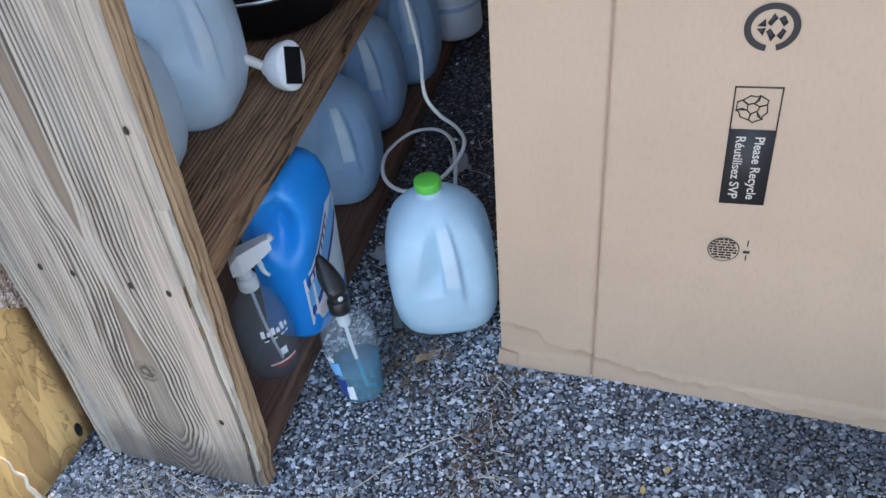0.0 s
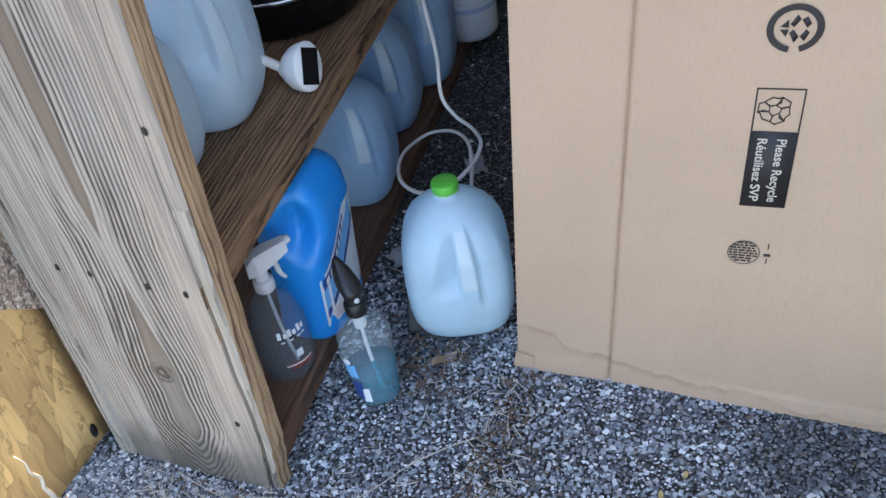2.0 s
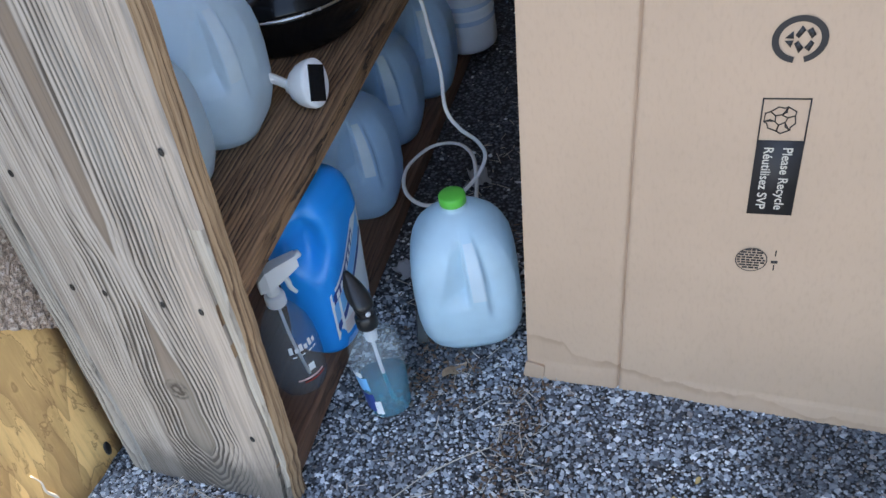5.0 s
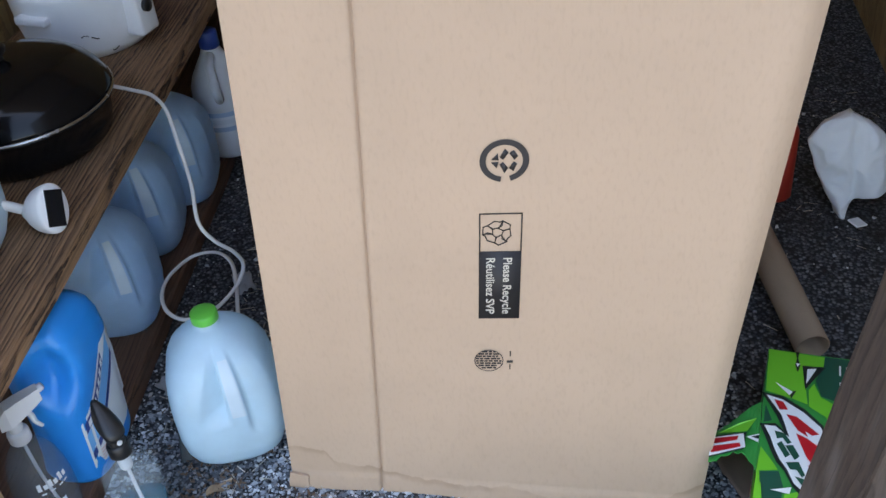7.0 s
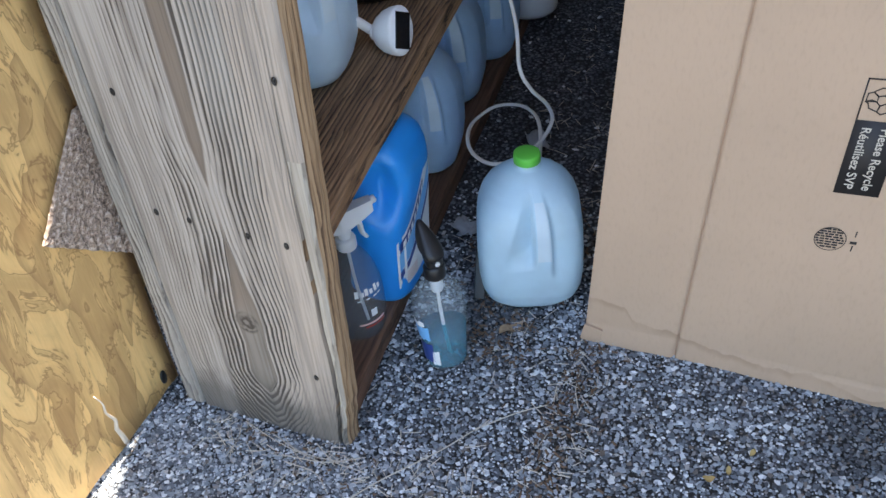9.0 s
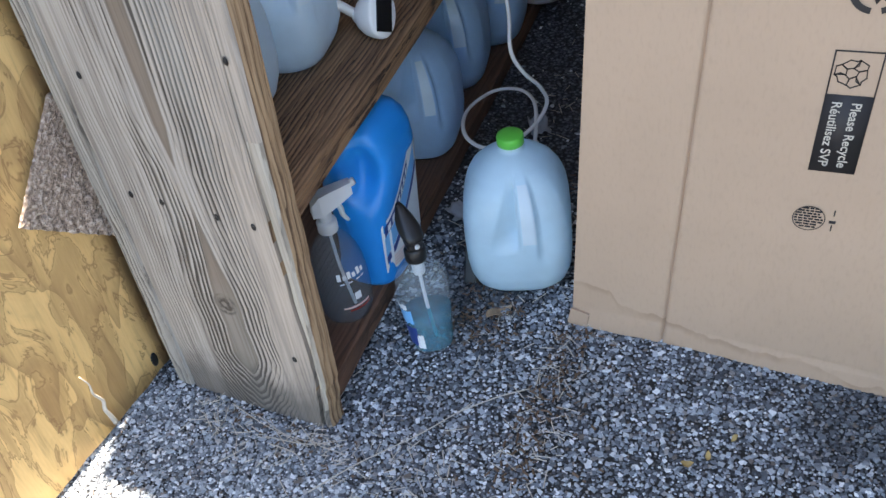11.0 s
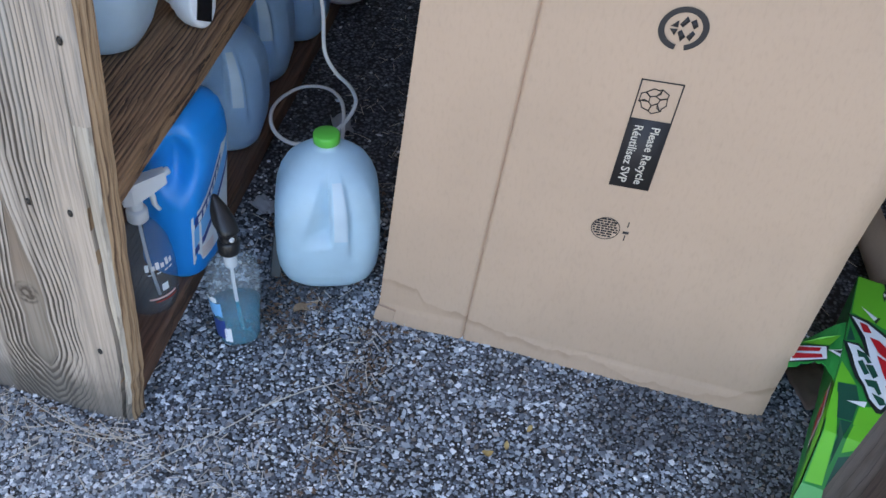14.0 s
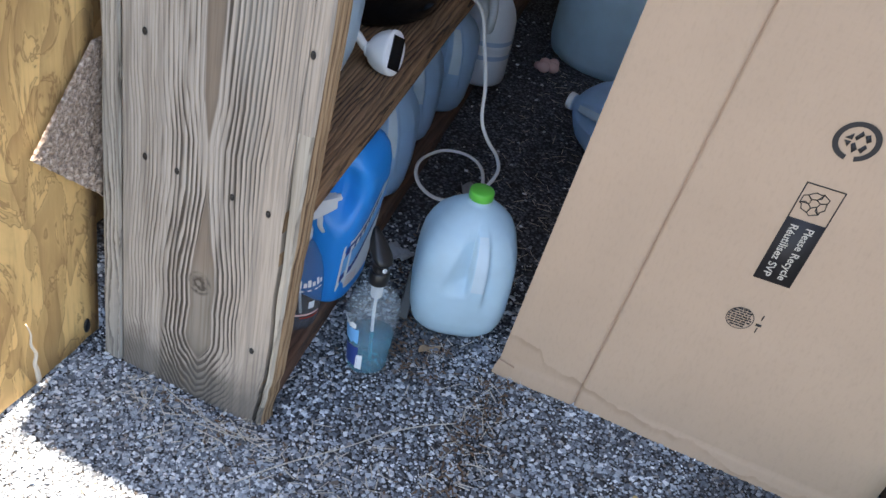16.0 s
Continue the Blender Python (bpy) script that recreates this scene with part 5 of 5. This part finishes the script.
def soda_carton():
    """Torn twelve-can carton; its printed facets are plain coloured shapes."""
    turn = 9.4
    t = thing("drink_carton", "torn green drink can carton with red, white and dark green print", "carton", (0.710, 0.199, 0.003), -turn)
    W, Lg, H = 0.148, 0.41, 0.128
    z = lambda y: H - 0.02 * max(0, (-y - 0.30)) / 0.11
    body = loft([[(0.0 + dx, y, 0.0), (W, y, 0.0), (W, y, h), (0.0 + dx, y, h + 0.0)] for y, h, dx in ((0.0, 0.1275, 0.0), (-0.02, 0.128, 0.0), (-0.15, 0.130, -0.002), (-0.24, 0.128, -0.003), (-0.33, 0.118, -0.005), (-0.40, 0.086, -0.012), (-0.43, 0.03, -0.02))])
    part("carton_body", body, M_SODA[1], t, smooth=False)

    def top(name, mat, pts, lift, parent=t, label=""):
        bm = bmesh.new()
        hh = lambda y: ease([(-0.43, 0.03), (-0.40, 0.086), (-0.33, 0.118), (-0.24, 0.128), (-0.15, 0.130), (-0.02, 0.128), (0.0, 0.1275)], y)
        f = bm.faces.new([bm.verts.new((x, y, hh(y) + lift)) for x, y in pts])
        bmesh.ops.triangulate(bm, faces=[f])
        return part(name, bm, mat, parent, label, smooth=False)

    B, G, D, R, Wh, K = M_SODA
    top("print_facet", B, [(0.001, -0.001), (0.080, -0.004), (0.078, -0.03), (0.055, -0.078), (0.058, -0.108), (0.037, -0.101), (0.001, -0.092)], 0.0012)
    top("print_facet", D, [(0.081, -0.003), (0.147, -0.003), (0.147, -0.100), (0.100, -0.096), (0.076, -0.088), (0.068, -0.058)], 0.0012)
    top("print_facet", B, [(0.059, -0.079), (0.066, -0.064), (0.075, -0.090), (0.092, -0.100), (0.086, -0.130), (0.060, -0.112)], 0.0015)
    top("print_facet", B, [(0.078, -0.112), (0.110, -0.110), (0.147, -0.120), (0.147, -0.200), (0.102, -0.185), (0.090, -0.150)], 0.0012)
    top("print_facet", B, [(0.000, -0.200), (0.014, -0.220), (0.024, -0.236), (0.000, -0.242), (0.006, -0.303), (-0.006, -0.310), (-0.003, -0.240)], 0.0012)
    top("print_facet", D, [(0.001, -0.243), (0.025, -0.238), (0.032, -0.262), (0.028, -0.300), (0.008, -0.302)], 0.0014)
    top("print_facet", B, [(0.034, -0.272), (0.075, -0.255), (0.075, -0.310), (0.030, -0.304)], 0.0012)
    top("print_facet", D, [(0.002, -0.120), (0.012, -0.150), (0.001, -0.155)], 0.0014)
    top("print_facet", K, [(0.039, -0.002), (0.044, -0.002), (0.0425, -0.015), (0.046, -0.030), (0.043, -0.046), (0.039, -0.030), (0.041, -0.016)], 0.0026, label="dark tear in the card")
    top("print_facet", Wh, [(0.040, -0.027), (0.0455, -0.028), (0.042, -0.035)], 0.0034)
    badge = top("print_badge", K, [(-0.005, -0.097), (0.024, -0.099), (0.056, -0.121), (0.079, -0.146), (0.092, -0.182), (0.093, -0.202), (0.063, -0.272), (0.056, -0.274), (0.042, -0.258), (0.032, -0.237), (0.021, -0.224), (0.013, -0.205), (0.006, -0.186), (-0.004, -0.159), (0.017, -0.155), (0.028, -0.166), (0.018, -0.141)], 0.0022, label="dark-edged slanted badge")
    top("print_facet", Wh, [(0.002, -0.102), (0.024, -0.107), (0.053, -0.127), (0.076, -0.151), (0.087, -0.183), (0.090, -0.201), (0.061, -0.266), (0.056, -0.265), (0.044, -0.254), (0.035, -0.234), (0.025, -0.219), (0.017, -0.200), (0.011, -0.181), (0.002, -0.162), (0.017, -0.161), (0.036, -0.178), (0.024, -0.138)], 0.003, badge)
    for q in ([(0.013, -0.110), (0.025, -0.112), (0.032, -0.127), (0.021, -0.129)], [(0.030, -0.136), (0.044, -0.138), (0.074, -0.165), (0.065, -0.169), (0.056, -0.163), (0.060, -0.173), (0.046, -0.163)], [(0.044, -0.169), (0.058, -0.175), (0.080, -0.192), (0.076, -0.211), (0.069, -0.224), (0.058, -0.207)], [(0.061, -0.223), (0.075, -0.213), (0.084, -0.204), (0.073, -0.238), (0.067, -0.236)]):
        top("print_facet", R, q, 0.0038, badge)
    for q in ([(0.016, -0.170), (0.029, -0.172), (0.039, -0.187), (0.034, -0.191), (0.027, -0.181), (0.020, -0.184)], [(0.020, -0.193), (0.026, -0.187), (0.038, -0.209), (0.032, -0.215)], [(0.031, -0.194), (0.041, -0.191), (0.050, -0.209), (0.044, -0.217)], [(0.033, -0.223), (0.049, -0.219), (0.058, -0.240), (0.054, -0.244), (0.047, -0.233), (0.039, -0.234)], [(0.045, -0.244), (0.061, -0.247), (0.066, -0.256), (0.058, -0.261)]):
        top("print_facet", D, q, 0.0038, badge)
    top("print_facet", Wh, [(0.012, -0.072), (0.037, -0.088), (0.033, -0.096)], 0.0024)
    top("print_facet", K, [(0.0375, -0.087), (0.042, -0.085), (0.036, -0.102), (0.0335, -0.097)], 0.0024)
    top("print_facet", K, [(0.049, -0.030), (0.082, -0.027), (0.070, -0.048), (0.054, -0.080)], 0.0024)
    top("print_facet", Wh, [(0.056, -0.037), (0.069, -0.033), (0.055, -0.068)], 0.0032)
    top("print_facet", Wh, [(0.016, -0.270), (0.042, -0.261), (0.040, -0.272)], 0.0030)

    top("print_facet", B, [(-0.004, -0.262), (0.003, -0.262), (0.012, -0.331), (0.012, -0.398), (-0.010, -0.400), (-0.004, -0.331)], 0.0042)
    top("print_facet", D, [(0.013, -0.306), (0.028, -0.304), (0.021, -0.331), (0.014, -0.372)], 0.0042)
    top("print_facet", B, [(0.031, -0.308), (0.070, -0.302), (0.060, -0.331), (0.024, -0.352), (0.026, -0.331)], 0.0046)
    top("print_facet", D, [(0.022, -0.358), (0.065, -0.338), (0.075, -0.398), (0.016, -0.398)], 0.0042)
    top("print_facet", B, [(0.085, -0.310), (0.140, -0.290), (0.140, -0.331), (0.090, -0.350)], 0.0042)

    def side(mat, pts, name="print_facet", parent=t, out=0.0016):
        bm = bmesh.new()
        f = bm.faces.new([bm.verts.new((ease([(-0.43, -0.02), (-0.40, -0.012), (-0.33, -0.005), (-0.24, -0.003), (-0.15, -0.002), (0, 0)], y) - out, y, zz)) for y, zz in pts])
        bmesh.ops.triangulate(bm, faces=[f])
        return part(name, bm, mat, parent, smooth=False)

    side(B, [(-0.20, 0.126), (-0.24, 0.126), (-0.33, 0.116), (-0.405, 0.078), (-0.42, 0.03), (-0.36, 0.03), (-0.30, 0.06)])
    side(G, [(-0.20, 0.124), (-0.295, 0.058), (-0.35, 0.028), (-0.36, 0.004), (-0.20, 0.004)])
    side(D, [(-0.21, 0.10), (-0.29, 0.055), (-0.30, 0.03), (-0.22, 0.03)])
    side(K, [(-0.232, 0.124), (-0.300, 0.116), (-0.318, 0.040), (-0.262, 0.066), (-0.240, 0.098)], out=0.0030)
    side(Wh, [(-0.238, 0.119), (-0.296, 0.111), (-0.310, 0.050), (-0.264, 0.072), (-0.244, 0.100)], out=0.0040)
    side(R, [(-0.244, 0.114), (-0.292, 0.106), (-0.292, 0.094), (-0.250, 0.100)], out=0.0050)
    side(R, [(-0.254, 0.094), (-0.296, 0.086), (-0.302, 0.062), (-0.268, 0.076)], out=0.0050)
    # torn flap folded out over the ground
    n = 13
    bm = bmesh.new()
    rows = []
    for i in range(n):
        u = i / (n - 1)
        x = -0.003 - 0.063 * u
        zz = 0.127 - 0.006 * u - 0.012 * u * u
        a = -0.113 - 0.062 * u + 0.003 * math.sin(i * 3.1)
        b = ease([(-0.066, -0.224), (-0.045, -0.217), (-0.024, -0.211), (-0.012, -0.222), (-0.003, -0.245)], x) + 0.003 * math.sin(i * 2.3)
        rows.append([bm.verts.new((x, a + (b - a) * k / 4, zz + 0.003 * math.sin(k + i * 0.6))) for k in range(5)])
    for p, q in zip(rows, rows[1:]):
        for k in range(4):
            bm.faces.new((p[k], p[k + 1], q[k + 1], q[k]))
    flap = part("torn_flap", bm, G, t, "torn green flap with red print", smooth=False)
    sol = flap.modifiers.new("thick", "SOLIDIFY")
    sol.thickness = 0.0012
    for mat, up, pts in ((B, 0.0, [(-0.008, -0.150), (-0.030, -0.160), (-0.058, -0.178), (-0.020, -0.176)]), (K, 0.0, [(-0.020, -0.178), (-0.065, -0.182), (-0.066, -0.221), (-0.022, -0.209)]), (Wh, 0.0008, [(-0.024, -0.181), (-0.065, -0.185), (-0.066, -0.219), (-0.020, -0.206)]),
                         (R, 0.0016, [(-0.030, -0.186), (-0.064, -0.188), (-0.064, -0.198), (-0.032, -0.194)]), (R, 0.0016, [(-0.028, -0.199), (-0.064, -0.202), (-0.064, -0.214), (-0.026, -0.206)]),
                         (Wh, 0.0008, [(-0.003, -0.180), (-0.020, -0.187), (-0.004, -0.196)]), (K, 0.0016, [(-0.003, -0.183), (-0.014, -0.187), (-0.004, -0.191)])):
        bm = bmesh.new()
        bm.faces.new([bm.verts.new((x, y, 0.1325 - 0.006 * (-x / 0.066) - 0.012 * (x / 0.066) ** 2 + up)) for x, y in pts])
        part("print_facet", bm, mat, flap, smooth=False)
    cu = bpy.data.curves.new("lettering", "FONT")
    cu.body, cu.size = "12", 0.034
    holder = bpy.data.objects.new("lettering", cu)
    scene.collection.objects.link(holder)
    bpy.context.view_layer.update()
    me = bpy.data.meshes.new_from_object(holder.evaluated_get(bpy.context.evaluated_depsgraph_get()))
    bpy.data.objects.remove(holder)
    for v in me.vertices:
        v.co = (0.094 + v.co.x * 0.8, -0.042 + v.co.y * 0.9, 0.1318)
    me.materials.append(Wh)
    ob = new("lettering", me)
    ob.parent = t
    for k in range(2):
        top("print_bar", Wh, [(0.100, -0.055 - 0.012 * k), (0.130, -0.055 - 0.012 * k), (0.130, -0.061 - 0.012 * k), (0.100, -0.061 - 0.012 * k)], 0.0026)


soda_carton()


def paper_tube():
    t = thing("cardboard_tube", "brown cardboard tube lying on the ground behind the box", "tube", (0.803, 0.312, 0.031))
    d = Vector((-0.085, 0.40, 0.03))
    m = Matrix.Translation((0, 0, 0)) @ d.to_track_quat("Z", "Y").to_matrix().to_4x4()
    part("tube_wall", moved(lathe([(0.027, 0.0), (0.0285, 0.001), (0.0285, 0.40), (0.027, 0.401), (0.0255, 0.40), (0.0255, 0.001), (0.027, 0.0)], 40, cap=False), m), M_TUBE, t)


paper_tube()


def paper_bag():
    """A limp paper sack: broad rounded top, one long fold, gathered foot and a torn corner."""
    t = thing("crumpled_paper", "crumpled white paper sack slumped on the dark ground", "paper", (0.920, 0.757, 0.002))
    left = [(0.0, -0.012), (0.05, -0.036), (0.10, -0.060), (0.156, -0.078), (0.19, -0.056), (0.205, -0.030), (0.212, -0.012)]
    right = [(0.0, 0.012), (0.035, 0.030), (0.045, 0.084), (0.118, 0.080), (0.17, 0.060), (0.20, 0.022), (0.212, 0.0)]
    rings = []
    for i in range(44):
        z = 0.212 * i / 43
        a, b = ease(left, z), ease(right, z)
        ring = []
        for k in range(72):
            an = k * math.tau / 72
            s, c = math.cos(an), math.sin(an)
            x = (a + b) / 2 + (b - a) / 2 * s
            y = 0.034 * c * (1 - 0.5 * (z / 0.212) ** 3)
            fold = math.exp(-((x - 0.012 + 0.10 * (z - 0.1)) / 0.009) ** 2) * (1 - 0.4 * z / 0.212)
            crease = abs(noise.noise(Vector((x * 16 + 3, z * 9, c)))) + 0.4 * abs(noise.noise(Vector((x * 45, z * 38, 2))))
            y += 0.015 * fold * (c < 0) + 0.020 * (0.35 - crease) * (-1 if c < 0 else 1) * min(1.0, 2.5 * abs(c)) - 0.05 * (0.1 - z) * 0.4
            ring.append((x + 0.004 * noise.noise(Vector((z * 30, s * 2, 7))), y, z))
        rings.append(ring)
    part("paper_sheet", loft(rings), M_PAPER, t)
    part("torn_corner", moved(block((-0.012, -0.014, 0.0), (0.014, 0.012, 0.004), 0.001, 1, 2, 0.003, 3), pose(0.022, -0.060, 0.004, 8, 14, 35)), M_PAPER, t, "torn paper corner", smooth=False)


paper_bag()


def red_can():
    t = thing("red_container", "slim red plastic container standing behind the box", "container", (0.800, 0.80, 0.003))
    part("can_body", lathe([(0.03, 0), (0.034, 0.004), (0.034, 0.15), (0.028, 0.165), (0.014, 0.17), (0.003, 0.171)], 32), M_RED, t)


red_can()


# ---------------------------------------------------------------- litter on the ground
def black_stake():
    t = thing("plastic_stake", "black plastic stake standing beside the water jug", "stake", (-0.193, 0.035, 0.002))
    part("stake_blade", moved(block((-0.009, -0.005, 0), (0.009, 0.005, 0.085), 0.002), pose(0, 0, 0, -30, 4, 15)), M_BLACK, t, smooth=False)


black_stake()


def scrap(name, label, at, turn, size, mat, seed):
    t = thing(name, label, "scrap", at, turn)
    bm = bmesh.new()
    n = 8
    g = [[bm.verts.new((size[0] * (i / n - 0.5) * (1 + 0.2 * noise.noise(Vector((k * 0.5, seed, 0)))), size[1] * (k / n - 0.5), size[2] * (0.5 + 0.5 * noise.noise(Vector((i * 0.45 + seed, k * 0.45, 0)))) + 0.002)) for k in range(n + 1)] for i in range(n + 1)]
    for a, b in zip(g, g[1:]):
        for k in range(n):
            bm.faces.new((a[k], a[k + 1], b[k + 1], b[k]))
    ob = part("sheet", bm, mat, t)
    mod = ob.modifiers.new("thick", "SOLIDIFY")
    mod.thickness = 0.001
    return t


scrap("plastic_scrap", "torn grey-white plastic scrap on the asphalt behind the jug", (-0.226, 0.465, 0.004), 30, (0.035, 0.06, 0.03), M_GREY, 1)
scrap("plastic_scrap", "small grey plastic scrap beside the base board", (-0.268, 0.185, 0.004), 70, (0.035, 0.05, 0.03), M_GREY, 5)
scrap("cardboard_scrap", "flat brown cardboard scrap beside the drink carton, darkened for the shade there", (0.676, 0.062, 0.004), 25, (0.065, 0.085, 0.010), M_SHADECARD, 9)


def leaf(label, at, turn, length, width, mat, curl, seed):
    t = thing("fallen_leaf", label, "leaf", at, turn, "fallen leaves")
    bm = bmesh.new()
    rows = []
    for i in range(13):
        u = i / 12
        w = width * math.sin(math.pi * min(1, u * 0.97 + 0.03)) ** 0.8 * (1 + 0.25 * noise.noise(Vector((u * 6, seed, 0))))
        rows.append([bm.verts.new((length * (u - 0.5), w * s, 0.003 + curl * (s * s) + 0.4 * curl * math.sin(u * 5 + seed))) for s in (-0.5, -0.25, 0, 0.25, 0.5)])
    for a, b in zip(rows, rows[1:]):
        for k in range(4):
            bm.faces.new((a[k], a[k + 1], b[k + 1], b[k]))
    part("blade", bm, mat, t)


leaf("curled dry brown leaf on the stone chips", (-0.118, -0.020, 0.004), 60, 0.05, 0.022, M_LEAF, 0.02, 1)
leaf("small yellow leaf fragment on the stone chips", (0.223, -0.210, 0.004), 20, 0.017, 0.011, M_YLEAF, 0.006, 2)
leaf("small yellow leaf fragment on the stone chips", (0.246, -0.190, 0.004), 100, 0.014, 0.007, M_YLEAF, 0.006, 3)
leaf("small yellow leaf fragment on the stone chips", (0.272, -0.150, 0.004), 60, 0.012, 0.007, M_YLEAF, 0.006, 4)


def straws():
    rng = random.Random(12)
    runs = [[(-0.260, -0.400), (-0.215, -0.335), (-0.150, -0.265), (-0.110, -0.215)], [(-0.110, -0.214), (-0.06, -0.175), (-0.02, -0.150)], [(-0.36, -0.345), (-0.31, -0.348), (-0.275, -0.375)],
            [(-0.45, -0.300), (-0.38, -0.318), (-0.30, -0.330)], [(-0.40, -0.306), (-0.34, -0.322), (-0.268, -0.318)], [(-0.37, -0.335), (-0.30, -0.326), (-0.25, -0.300)], [(-0.41, -0.40), (-0.385, -0.36)], [(-0.33, -0.30), (-0.29, -0.322), (-0.24, -0.325)]]
    for k, run in enumerate(runs):
        t = thing("dry_straw", "thin dry pale grass straw lying on the stone chips", "straw", (run[0][0], run[0][1], 0.007), group="dry straws")
        pts = [(x - run[0][0], y - run[0][1], dip(x, y) + 0.0015 * rng.random()) for x, y in run]
        part("stalk", tube(spline(pts, 6), 0.0011 if k < 2 else 0.0009, 6, 0.3), M_STRAW, t)


straws()


def debris(name, label, material, spots, lengths, seed):
    """Short stalks, needles or crumbs scattered over stretches of the ground."""
    rng = random.Random(seed)
    bm = bmesh.new()
    for (x0, x1), (y0, y1), n in spots:
        for _ in range(n):
            x, y, a, ln, r = rng.uniform(x0, x1), rng.uniform(y0, y1), rng.uniform(0, math.tau), rng.uniform(*lengths), rng.uniform(0.0004, 0.0009) * (1 if lengths[1] > 0.02 else 2.4)
            d = Vector((math.cos(a), math.sin(a), rng.uniform(-0.1, 0.25)))
            s = d.cross(Vector((0, 0, 1))).normalized() * r
            u = Vector((0, 0, r))
            p = Vector((x, y, 0.006 + dip(x, y)))
            q = p + d * ln
            ring = [bm.verts.new(v) for v in (p + s, p + u, p - s, q + s, q + u, q - s)]
            for f in ((0, 1, 4, 3), (1, 2, 5, 4), (2, 0, 3, 5), (0, 2, 1), (3, 4, 5)):
                bm.faces.new([ring[i] for i in f])
    ob = part(name, bm, material, None, smooth=False)
    tagged(ob, label, "debris", kind="stuff")


debris("straw_litter", "scattered dry pale stalks and needles by the upright", M_STRAW, [((-0.50, -0.22), (-0.350, -0.296), 90), ((-0.40, 0.05), (-0.50, -0.10), 60), ((-0.02, 0.06), (-0.35, 0.0), 70), ((-0.27, -0.02), (0.0, 0.35), 60), ((-0.27, 0.30), (0.30, 1.2), 420), ((0.65, 1.1), (0.0, 1.3), 70), ((-0.15, 0.0), (-0.12, 0.03), 20), ((-0.22, -0.06), (-0.40, -0.28), 60)], (0.006, 0.032), 21)
debris("bark_crumbs", "brown bark crumbs and leaf bits along a shallow line", M_BARK, [((-0.02, 0.035), (-0.55, 0.0), 260), ((-0.20, -0.08), (-0.10, 0.05), 150), ((-0.27, -0.05), (0.05, 0.35), 160), ((-0.45, -0.20), (-0.36, -0.30), 40), ((-0.10, 0.12), (-0.45, -0.02), 50)], (0.003, 0.011), 5)
